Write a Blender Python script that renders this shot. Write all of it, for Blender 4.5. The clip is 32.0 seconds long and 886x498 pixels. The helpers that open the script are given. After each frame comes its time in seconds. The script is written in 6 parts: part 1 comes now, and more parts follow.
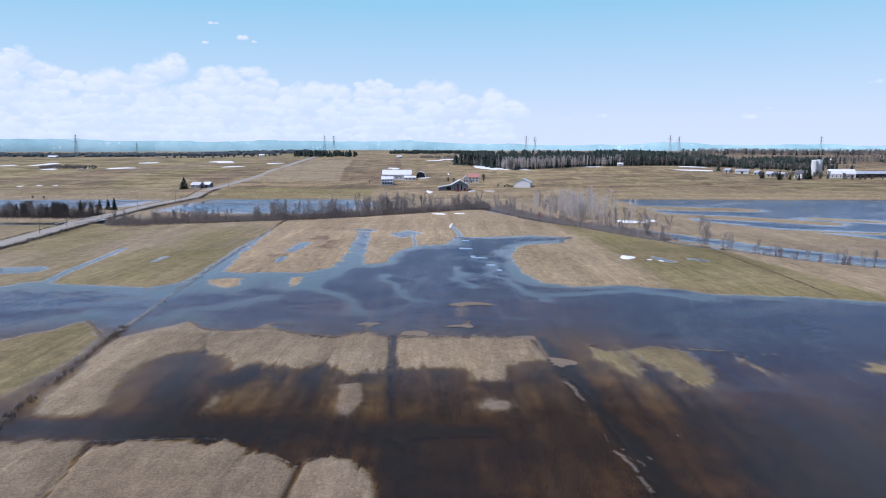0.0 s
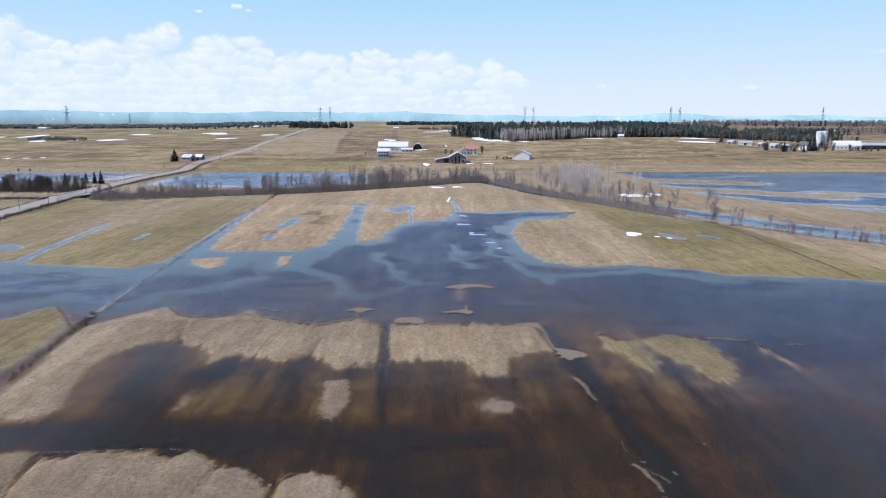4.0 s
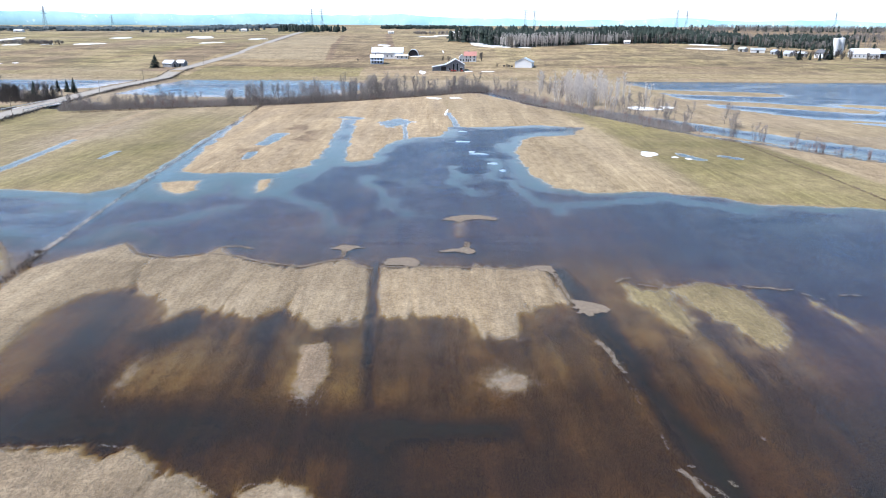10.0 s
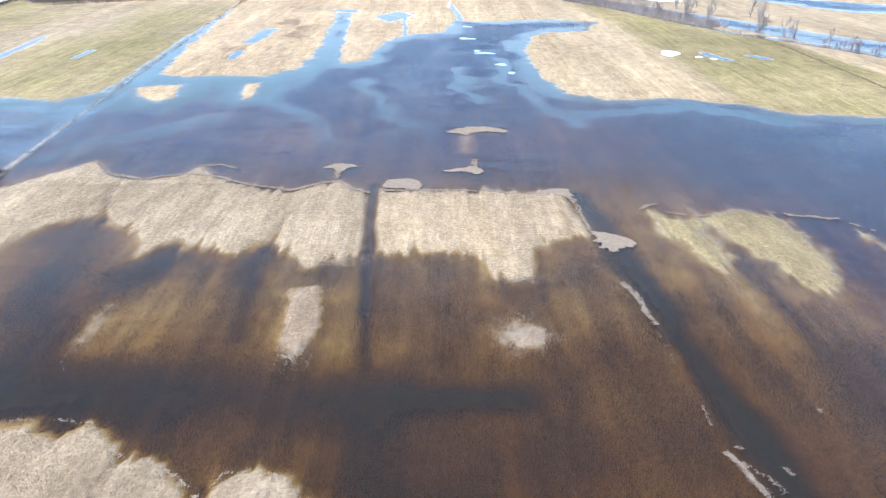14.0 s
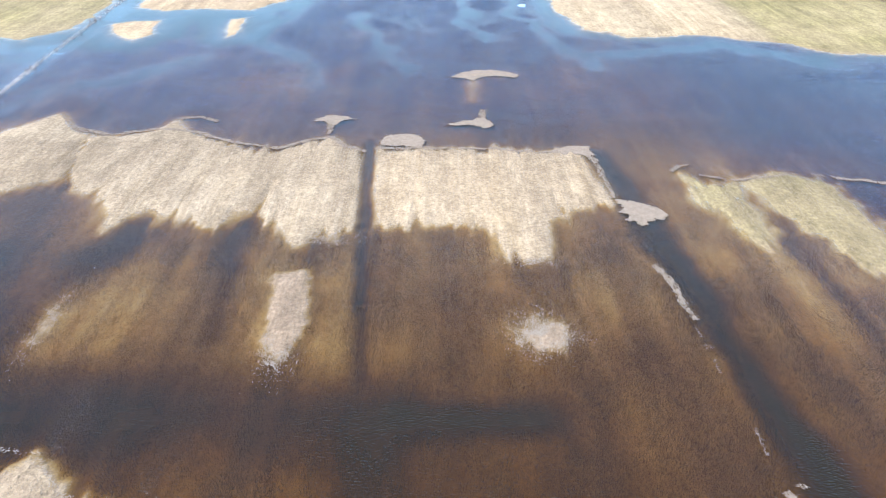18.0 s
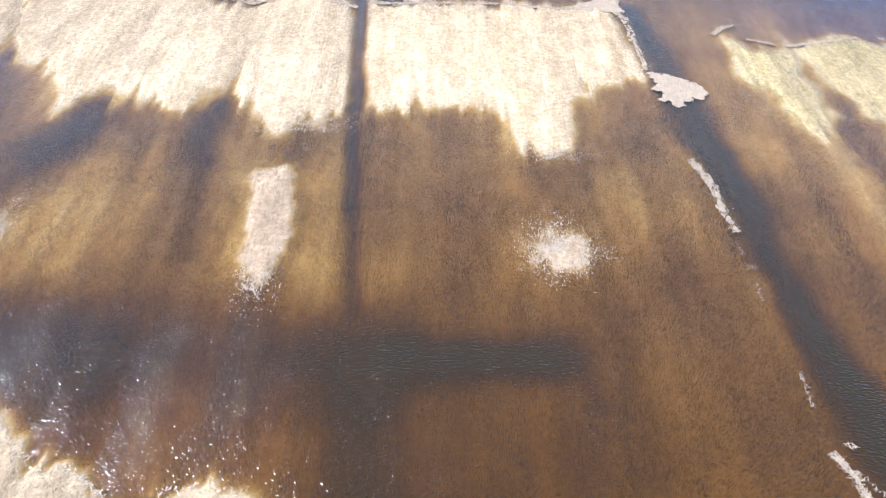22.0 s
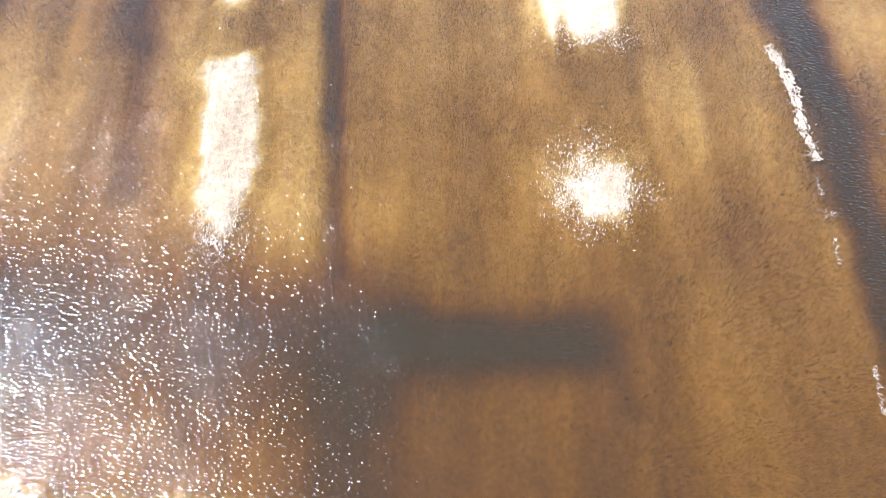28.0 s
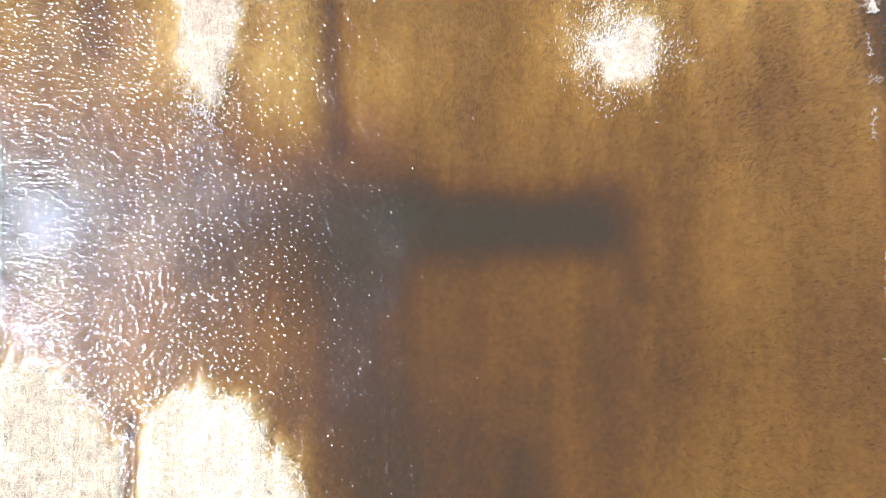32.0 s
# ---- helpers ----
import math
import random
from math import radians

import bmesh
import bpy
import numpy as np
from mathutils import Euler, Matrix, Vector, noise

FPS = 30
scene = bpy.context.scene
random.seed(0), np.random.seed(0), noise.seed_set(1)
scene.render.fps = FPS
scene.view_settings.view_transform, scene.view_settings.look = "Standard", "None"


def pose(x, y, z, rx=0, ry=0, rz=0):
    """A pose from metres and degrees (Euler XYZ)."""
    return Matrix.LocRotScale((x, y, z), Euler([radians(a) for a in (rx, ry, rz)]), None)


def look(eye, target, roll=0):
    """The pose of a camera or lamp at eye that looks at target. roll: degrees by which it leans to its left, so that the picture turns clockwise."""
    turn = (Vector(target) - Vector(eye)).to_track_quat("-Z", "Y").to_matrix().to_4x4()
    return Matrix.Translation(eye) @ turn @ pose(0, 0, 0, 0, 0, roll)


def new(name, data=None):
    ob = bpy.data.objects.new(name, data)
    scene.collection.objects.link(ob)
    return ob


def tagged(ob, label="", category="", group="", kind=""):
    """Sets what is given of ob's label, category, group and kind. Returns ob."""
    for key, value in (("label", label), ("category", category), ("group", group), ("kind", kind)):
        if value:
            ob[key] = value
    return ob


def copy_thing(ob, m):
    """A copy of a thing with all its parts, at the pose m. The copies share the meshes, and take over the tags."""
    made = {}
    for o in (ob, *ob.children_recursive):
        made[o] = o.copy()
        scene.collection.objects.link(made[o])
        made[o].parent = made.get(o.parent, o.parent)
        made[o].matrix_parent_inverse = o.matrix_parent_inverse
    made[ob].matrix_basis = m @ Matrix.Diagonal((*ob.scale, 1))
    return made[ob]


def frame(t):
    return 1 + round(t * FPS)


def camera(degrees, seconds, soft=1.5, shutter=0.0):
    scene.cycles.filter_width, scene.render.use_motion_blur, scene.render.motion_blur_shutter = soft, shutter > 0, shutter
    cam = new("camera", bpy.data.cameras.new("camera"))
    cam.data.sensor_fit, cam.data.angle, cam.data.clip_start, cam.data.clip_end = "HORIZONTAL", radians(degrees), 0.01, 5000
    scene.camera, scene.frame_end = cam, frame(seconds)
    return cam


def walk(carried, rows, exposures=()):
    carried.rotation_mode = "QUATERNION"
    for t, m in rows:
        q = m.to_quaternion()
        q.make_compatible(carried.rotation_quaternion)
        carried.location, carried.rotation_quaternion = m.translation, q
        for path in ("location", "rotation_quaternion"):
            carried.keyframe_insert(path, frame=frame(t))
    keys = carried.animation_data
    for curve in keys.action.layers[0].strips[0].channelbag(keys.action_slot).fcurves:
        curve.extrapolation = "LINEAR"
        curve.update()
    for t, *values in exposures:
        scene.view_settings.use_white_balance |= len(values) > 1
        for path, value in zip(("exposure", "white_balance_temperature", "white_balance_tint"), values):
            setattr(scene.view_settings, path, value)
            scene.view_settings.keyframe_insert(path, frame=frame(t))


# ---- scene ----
cam = camera(64.46, 32.0, soft=1.0)
# seconds, x, y, z, heading, tilt below level, lean
PATH = [
    (0.0, 0.00, 0.00, 40.00, -0.00, 8.02, -0.10),
    (0.5, -0.02, 1.76, 39.85, -0.02, 8.27, -0.12),
    (1.0, -0.02, 3.34, 39.77, -0.04, 8.51, -0.12),
    (1.5, -0.01, 4.78, 39.75, -0.06, 8.76, -0.10),
    (2.0, -0.01, 6.26, 39.73, -0.08, 9.04, -0.08),
    (2.5, 0.01, 7.86, 39.69, -0.09, 9.30, -0.07),
    (3.0, 0.05, 9.48, 39.69, -0.11, 9.56, -0.08),
    (3.5, 0.14, 11.07, 39.73, -0.15, 9.91, -0.08),
    (5.5, 0.30, 17.63, 40.03, -0.29, 11.49, -0.07),
    (6.0, 0.21, 19.35, 40.11, -0.33, 11.88, -0.08),
    (6.5, 0.18, 21.11, 40.12, -0.35, 12.27, -0.10),
    (7.0, 0.19, 22.83, 40.12, -0.37, 12.66, -0.10),
    (7.5, 0.20, 24.45, 40.10, -0.38, 13.07, -0.11),
    (8.0, 0.18, 26.06, 40.06, -0.39, 13.45, -0.15),
    (8.5, 0.09, 27.73, 40.01, -0.42, 13.88, -0.22),
    (9.0, 0.00, 29.41, 39.96, -0.47, 14.46, -0.28),
    (9.5, -0.04, 31.10, 39.94, -0.50, 15.95, -0.33),
    (10.0, -0.08, 32.80, 39.94, -0.54, 17.67, -0.38),
    (10.5, -0.17, 34.46, 39.94, -0.57, 19.78, -0.45),
    (11.0, -0.24, 36.08, 39.95, -0.57, 21.88, -0.47),
    (11.5, -0.29, 37.69, 40.00, -0.54, 23.84, -0.44),
    (12.0, -0.33, 39.29, 40.02, -0.50, 24.54, -0.40),
    (12.5, -0.38, 40.88, 40.00, -0.49, 24.90, -0.39),
    (13.0, -0.45, 42.46, 39.99, -0.51, 25.28, -0.40),
    (13.5, -0.52, 44.02, 40.02, -0.52, 25.68, -0.40),
    (14.0, -0.61, 45.55, 40.06, -0.51, 26.15, -0.39),
    (14.5, -0.74, 47.07, 40.15, -0.50, 26.64, -0.38),
    (16.5, -0.99, 53.03, 40.05, -0.47, 28.53, -0.36),
    (17.0, -0.98, 54.53, 39.90, -0.43, 29.41, -0.33),
    (17.5, -0.99, 56.00, 39.80, -0.42, 30.56, -0.31),
    (18.0, -1.03, 57.47, 39.75, -0.41, 31.88, -0.28),
    (18.5, -1.08, 58.92, 39.70, -0.41, 33.27, -0.27),
    (19.0, -1.15, 60.35, 39.65, -0.44, 34.70, -0.28),
    (19.5, -1.22, 61.76, 39.66, -0.48, 36.31, -0.31),
    (20.0, -1.26, 63.13, 39.73, -0.50, 37.97, -0.33),
    (20.5, -1.27, 64.51, 39.83, -0.50, 39.69, -0.32),
    (21.0, -1.24, 65.90, 39.88, -0.44, 41.38, -0.31),
    (21.5, -1.11, 67.22, 39.75, -0.28, 42.85, -0.26),
    (22.0, -0.93, 68.54, 39.51, -0.04, 45.75, -0.16),
    (22.5, -0.78, 69.94, 39.37, 0.18, 49.04, -0.05),
    (23.0, -0.71, 71.47, 39.36, 0.33, 52.38, 0.05),
    (23.5, -0.69, 73.07, 39.42, 0.39, 53.92, 0.10),
    (24.0, -0.74, 74.62, 39.48, 0.38, 54.06, 0.12),
    (24.5, -0.81, 76.11, 39.53, 0.33, 54.06, 0.13),
    (26.5, -0.72, 80.81, 38.40, 0.71, 55.62, 0.17),
    (27.0, -0.81, 82.28, 38.55, 0.70, 58.17, 0.15),
    (27.5, -0.86, 83.68, 38.61, 0.73, 62.00, 0.12),
    (28.0, -0.93, 84.87, 38.57, 0.74, 65.39, 0.12),
    (28.5, -1.01, 85.97, 38.55, 0.73, 68.06, 0.13),
    (29.0, -1.08, 87.12, 38.60, 0.72, 69.47, 0.13),
    (29.5, -1.14, 88.21, 38.67, 0.72, 72.39, 0.09),
    (30.0, -1.20, 89.11, 38.69, 0.71, 76.48, 0.04),
    (30.5, -1.29, 89.87, 38.67, 0.62, 82.20, -0.02),
    (31.0, -1.38, 90.68, 38.66, 0.52, 85.55, -0.08),
    (31.5, -1.45, 91.58, 38.72, 0.45, 85.76, -0.15),
    (32.0, -1.51, 92.44, 38.80, 0.39, 85.80, -0.21),
]
# seconds, stops, white balance, tint
EXPOSURES = [(0.0, 0.0, 5600, 18), (3.0, 0.08, 5700, 17), (6.0, 0.22, 5780, 16), (9.0, 0.46, 5760, 14), (10.0, 0.75, 5760, 12), (11.0, 1.14, 5740, 10), (13.0, 1.37, 5600, 11), (17.0, 1.46, 5580, 12), (19.0, 1.58, 5640, 12),
             (21.0, 1.8, 5680, 12), (22.0, 1.96, 5680, 13), (23.0, 2.24, 5660, 13), (24.5, 2.42, 5660, 13), (27.0, 2.26, 5660, 13), (28.0, 2.45, 5600, 11), (30.0, 2.5, 5560, 9), (32.0, 2.32, 5500, 9)]
walk(cam, [(t, pose(x, y, z, 90 - tilt, 0, head) @ pose(0, 0, 0, 0, 0, -lean)) for t, x, y, z, head, tilt, lean in PATH], EXPOSURES)

# ---- light ----
SUN_AZ, SUN_EL = radians(-106.0), radians(53.0)      # clockwise from +y; height
world = bpy.data.worlds.new("world")
scene.world = world
world.use_nodes = True
wn, wl = world.node_tree.nodes, world.node_tree.links
sky = wn.new("ShaderNodeTexSky")
sky.sky_type, sky.sun_disc = "NISHITA", False
sky.sun_elevation, sky.sun_rotation = SUN_EL, SUN_AZ
sky.air_density, sky.dust_density, sky.ozone_density = 1.0, 0.0, 2.0
sky.altitude = 2000
wn["Background"].inputs[1].default_value = 0.072
wl.new(sky.outputs[0], wn["Background"].inputs[0])
sun = new("sun", bpy.data.lights.new("sun", "SUN"))
sun.data.energy, sun.data.angle, sun.data.color = 4.0, radians(0.55), (1.0, 0.965, 0.91)
SUN_DIR = Vector((math.sin(SUN_AZ) * math.cos(SUN_EL), math.cos(SUN_AZ) * math.cos(SUN_EL), math.sin(SUN_EL)))
sun.matrix_world = look(SUN_DIR * 300, (0, 0, 0))


# ---- materials ----
class Mat:
    """A node material with short calls for its nodes."""

    def __init__(self, name):
        self.m = bpy.data.materials.new(name)
        self.m.use_nodes = True
        self.n, self.l = self.m.node_tree.nodes, self.m.node_tree.links
        self.bsdf, self.out = self.n["Principled BSDF"], self.n["Material Output"]

    def put(self, socket, v):
        if hasattr(v, "is_linked"):
            self.l.new(v, socket)
        elif isinstance(v, tuple) and len(v) == 3 and socket.type == "RGBA":
            socket.default_value = (*v, 1)
        else:
            socket.default_value = v

    def coords(self, scale=(1, 1, 1), turn=0.0, kind="Object"):
        tc, mp = self.n.new("ShaderNodeTexCoord"), self.n.new("ShaderNodeMapping")
        self.l.new(tc.outputs[kind], mp.inputs[0])
        mp.inputs["Scale"].default_value, mp.inputs["Rotation"].default_value = scale, (0, 0, turn)
        return mp.outputs[0]

    def turned(self, scale, turn):
        """Object coordinates turned first and then stretched, for streaks that run aslant."""
        first, mp = self.coords((1, 1, 1), turn), self.n.new("ShaderNodeMapping")
        self.l.new(first, mp.inputs[0])
        mp.inputs["Scale"].default_value = scale
        return mp.outputs[0]

    def noise(self, vec, scale, detail=3.0, rough=0.55, distort=0.0):
        t = self.n.new("ShaderNodeTexNoise")
        self.l.new(vec, t.inputs["Vector"])
        for key, v in (("Scale", scale), ("Detail", detail), ("Roughness", rough), ("Distortion", distort)):
            t.inputs[key].default_value = v
        return t.outputs["Fac"]

    def attr(self, name):
        a = self.n.new("ShaderNodeAttribute")
        a.attribute_name = name
        return a

    def span(self, v, a, b, c=0.0, d=1.0):
        r = self.n.new("ShaderNodeMapRange")
        self.put(r.inputs[0], v)
        for i, q in enumerate((a, b, c, d)):
            r.inputs[i + 1].default_value = q
        return r.outputs[0]

    def math(self, op, a, b=0.0):
        r = self.n.new("ShaderNodeMath")
        r.operation = op
        self.put(r.inputs[0], a)
        self.put(r.inputs[1], b)
        return r.outputs[0]

    def mix(self, fac, a, b, how="MIX"):
        r = self.n.new("ShaderNodeMix")
        r.data_type, r.blend_type = "RGBA", how
        self.put(r.inputs[0], fac)
        self.put(r.inputs[6], a)
        self.put(r.inputs[7], b)
        return r.outputs[2]

    def bump(self, h, strength=0.5, distance=0.05):
        r = self.n.new("ShaderNodeBump")
        self.put(r.inputs["Strength"], strength)
        r.inputs["Distance"].default_value = distance
        self.l.new(h, r.inputs["Height"])
        return r.outputs[0]

    def set(self, **kw):
        for key, v in kw.items():
            self.put(self.bsdf.inputs[key.replace("_", " ")], v)
        return self.m


def plain(name, a, b, scale=1.0, rough=0.8, metal=0.0, bump=0.2, each=0.0):
    """Two tones of one surface, broken up by coarse and fine noise; each: how far pieces differ."""
    k = Mat(name)
    c = k.coords()
    f = k.mix(0.5, k.noise(c, scale, 4), k.noise(c, scale * 9, 3))
    col = k.mix(k.span(f, 0.32, 0.68), a, b)
    if each:
        oi = k.n.new("ShaderNodeObjectInfo")
        col = k.mix(k.math("MULTIPLY", oi.outputs["Random"], each), col, tuple(v * 0.45 for v in a))
    return k.set(Base_Color=col, Roughness=rough, Metallic=metal, Normal=k.bump(k.noise(c, scale * 14, 3), bump, 0.02))


def ground_material():
    k = Mat("field_ground")
    c = k.coords()
    rows = k.noise(k.coords((1.0, 0.028, 1)), 1.0, 6, 0.72)
    wide = k.noise(k.coords((0.16, 0.012, 1)), 1.0, 3, 0.5)
    patch = k.noise(c, 0.035, 4, 0.6)
    grain = k.noise(c, 2.6, 5, 0.7)
    fine = k.noise(c, 11.0, 3, 0.7)
    straw = k.mix(k.span(rows, 0.28, 0.72), (0.29, 0.216, 0.123), (0.445, 0.358, 0.242))
    straw = k.mix(k.span(patch, 0.42, 0.62), straw, (0.355, 0.272, 0.168))
    tan = k.mix(k.span(rows, 0.32, 0.68), (0.375, 0.270, 0.145), (0.52, 0.40, 0.25))
    tan = k.mix(k.span(wide, 0.45, 0.7), tan, (0.42, 0.32, 0.20))
    grass = k.mix(k.span(rows, 0.36, 0.64), (0.185, 0.152, 0.05), (0.305, 0.25, 0.10))
    grass = k.mix(k.span(patch, 0.40, 0.66), grass, (0.31, 0.245, 0.115))
    plough = k.mix(k.span(rows, 0.35, 0.65), (0.16, 0.095, 0.07), (0.29, 0.19, 0.14))
    a = k.attr("cover")
    sep = k.n.new("ShaderNodeSeparateColor")
    k.l.new(a.outputs["Color"], sep.inputs[0])
    col = k.mix(sep.outputs[0], straw, grass)
    col = k.mix(sep.outputs[1], col, tan)
    col = k.mix(sep.outputs[2], col, plough)
    mud = k.attr("mud").outputs["Fac"]
    col = k.mix(k.math("MULTIPLY", mud, k.span(grain, 0.3, 0.6)), col, (0.16, 0.10, 0.06))
    streak = k.noise(k.coords((0.11, 0.009, 1)), 1.0, 5, 0.7)
    across = k.noise(k.coords((0.006, 0.03, 1), 0.15), 1.0, 5, 0.65)
    broad = k.math("ADD", k.math("MULTIPLY", streak, 0.6), k.math("MULTIPLY", across, 0.4))
    col = k.mix(1.0, col, k.mix(k.span(broad, 0.36, 0.64), (0.70, 0.68, 0.66), (1.2, 1.2, 1.2)), "MULTIPLY")
    col = k.mix(1.0, col, k.mix(k.span(grain, 0.3, 0.7), (0.64, 0.63, 0.62), (1.25, 1.25, 1.25)), "MULTIPLY")
    col = k.mix(1.0, col, k.mix(k.span(fine, 0.3, 0.7), (0.76, 0.76, 0.76), (1.18, 1.18, 1.18)), "MULTIPLY")
    clod = k.noise(k.coords((0.5, 0.16, 1)), 1.0, 5, 0.75)
    col = k.mix(1.0, col, k.mix(k.span(clod, 0.36, 0.62), (0.82, 0.80, 0.78), (1.09, 1.09, 1.09)), "MULTIPLY")
    lump = k.mix(0.5, k.noise(k.coords((1.5, 1.1, 1)), 1.0, 4, 0.6), k.noise(k.coords((0.35, 0.25, 1)), 1.0, 4, 0.6))
    col = k.mix(1.0, col, k.mix(k.span(lump, 0.38, 0.60), (0.80, 0.785, 0.76), (1.13, 1.13, 1.12)), "MULTIPLY")
    far = k.attr("far_field").outputs["Fac"]
    folds = k.mix(0.35, k.noise(k.turned((0.0042, 0.026, 1), radians(-72)), 1.0, 5, 0.6, 0.4), k.noise(k.turned((0.012, 0.13, 1), radians(-80)), 1.0, 4, 0.7))
    col = k.mix(far, col, k.mix(1.0, col, k.mix(k.span(folds, 0.41, 0.575), (0.56, 0.55, 0.44), (1.24, 1.27, 1.08)), "MULTIPLY"))
    silted = k.attr("silted").outputs["Fac"]
    mottle = k.mix(0.5, k.noise(k.coords((1.1, 0.7, 1)), 1.0, 5, 0.7), k.noise(c, 4.0, 3, 0.6))
    bed = k.mix(k.span(mottle, 0.36, 0.64), (0.265, 0.187, 0.086), (0.445, 0.345, 0.175))
    col = k.mix(k.math("MULTIPLY", silted, 0.62), col, bed)
    h = k.math("ADD", k.math("ADD", k.math("MULTIPLY", grain, 1.4), k.math("MULTIPLY", lump, 2.0)), k.math("ADD", fine, rows))
    bare = k.math("SUBTRACT", 1.0, k.math("MULTIPLY", silted, 0.85))
    return k.set(Base_Color=col, Roughness=0.95, Normal=k.bump(h, k.math("MULTIPLY", bare, 0.7), 0.12))


def water_material():
    """Clear brown flood water: what it swallows grows with its depth, and ripples break up its gloss."""
    k = Mat("flood_water")
    k.n.remove(k.bsdf)
    depth = k.attr("depth").outputs["Fac"]
    rip = k.noise(k.turned((3.4, 7.0, 1), 0.12), 1.0, 0.6, 0.4, 0.0)
    chop = k.noise(k.coords((14.0, 15.0, 1), 0.1), 1.0, 2, 0.5, 0.2)
    slick = k.noise(k.coords((0.018, 0.030, 1), 0.5), 1.0, 4, 0.62, 1.2)
    open_water = k.attr("open_water").outputs["Fac"]
    curl = k.span(k.math("ABSOLUTE", k.math("SUBTRACT", slick, 0.5)), 0.0, 0.05, -0.6, 0.0)
    where = k.span(k.noise(k.coords(), 0.011, 2), 0.38, 0.52)
    lull = k.math("ADD", k.math("MULTIPLY", curl, where), k.span(slick, 0.30, 0.60, -0.25, 0.0))
    calm = k.math("MAXIMUM", 0.05, k.math("ADD", 1.0, k.math("MULTIPLY", open_water, lull)))
    calm = k.math("MULTIPLY", calm, k.attr("ripple").outputs["Fac"])
    calm = k.math("MULTIPLY", calm, k.span(open_water, 0.0, 1.0, 0.95, 1.0))
    calm = k.math("MULTIPLY", calm, k.span(k.noise(k.coords((0.42, 0.045, 1)), 1.0, 3, 0.6, 0.3), 0.36, 0.62, 0.78, 1.05))
    swell = k.noise(k.coords((0.45, 1.3, 1), 0.1), 1.0, 2, 0.5, 0.3)
    h = k.math("ADD", k.math("ADD", rip, k.math("MULTIPLY", chop, 0.10)), k.math("MULTIPLY", k.math("MULTIPLY", swell, k.attr("fetch").outputs["Fac"]), 1.3))
    normal = k.bump(h, calm, 0.098)
    tint = k.attr("tint").outputs["Color"]
    clear = k.n.new("ShaderNodeBsdfTransparent")
    k.l.new(tint, clear.inputs[0])
    silt = k.n.new("ShaderNodeBsdfDiffuse")
    silt.inputs[0].default_value = (0.0205, 0.0170, 0.0076, 1)
    body, top = k.n.new("ShaderNodeMixShader"), k.n.new("ShaderNodeMixShader")
    fog = k.math("SUBTRACT", 1.0, k.math("EXPONENT", k.math("MULTIPLY", depth, -1.45)))
    k.l.new(fog, body.inputs[0])
    k.l.new(clear.outputs[0], body.inputs[1])
    k.l.new(silt.outputs[0], body.inputs[2])
    fres, gloss = k.n.new("ShaderNodeFresnel"), k.n.new("ShaderNodeBsdfGlossy")
    fres.inputs["IOR"].default_value = 1.36
    gloss.inputs["Roughness"].default_value = 0.12
    # the gloss is tinted blue on rough open water to deepen its reflection
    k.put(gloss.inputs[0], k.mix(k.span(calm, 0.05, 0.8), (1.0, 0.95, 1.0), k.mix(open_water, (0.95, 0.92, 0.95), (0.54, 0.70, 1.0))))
    k.l.new(normal, fres.inputs["Normal"])
    k.l.new(normal, gloss.inputs["Normal"])
    k.l.new(k.math("MINIMUM", fres.outputs[0], k.span(k.attr("sheen").outputs["Fac"], 0.0, 1.0, 0.055, 0.85)), top.inputs[0])
    k.l.new(body.outputs[0], top.inputs[1])
    k.l.new(gloss.outputs[0], top.inputs[2])
    # pale blue diffuse stands for sky sheen on calm water and pond ice
    sheen_ice, skin = k.n.new("ShaderNodeBsdfDiffuse"), k.n.new("ShaderNodeMixShader")
    sheen_ice.inputs[0].default_value = (0.23, 0.36, 0.46, 1)
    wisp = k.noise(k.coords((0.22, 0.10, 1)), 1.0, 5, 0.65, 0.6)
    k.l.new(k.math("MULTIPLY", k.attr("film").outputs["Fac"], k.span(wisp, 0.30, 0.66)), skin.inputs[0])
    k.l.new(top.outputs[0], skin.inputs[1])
    k.l.new(sheen_ice.outputs[0], skin.inputs[2])
    k.l.new(skin.outputs[0], k.out.inputs[0])
    return k.m


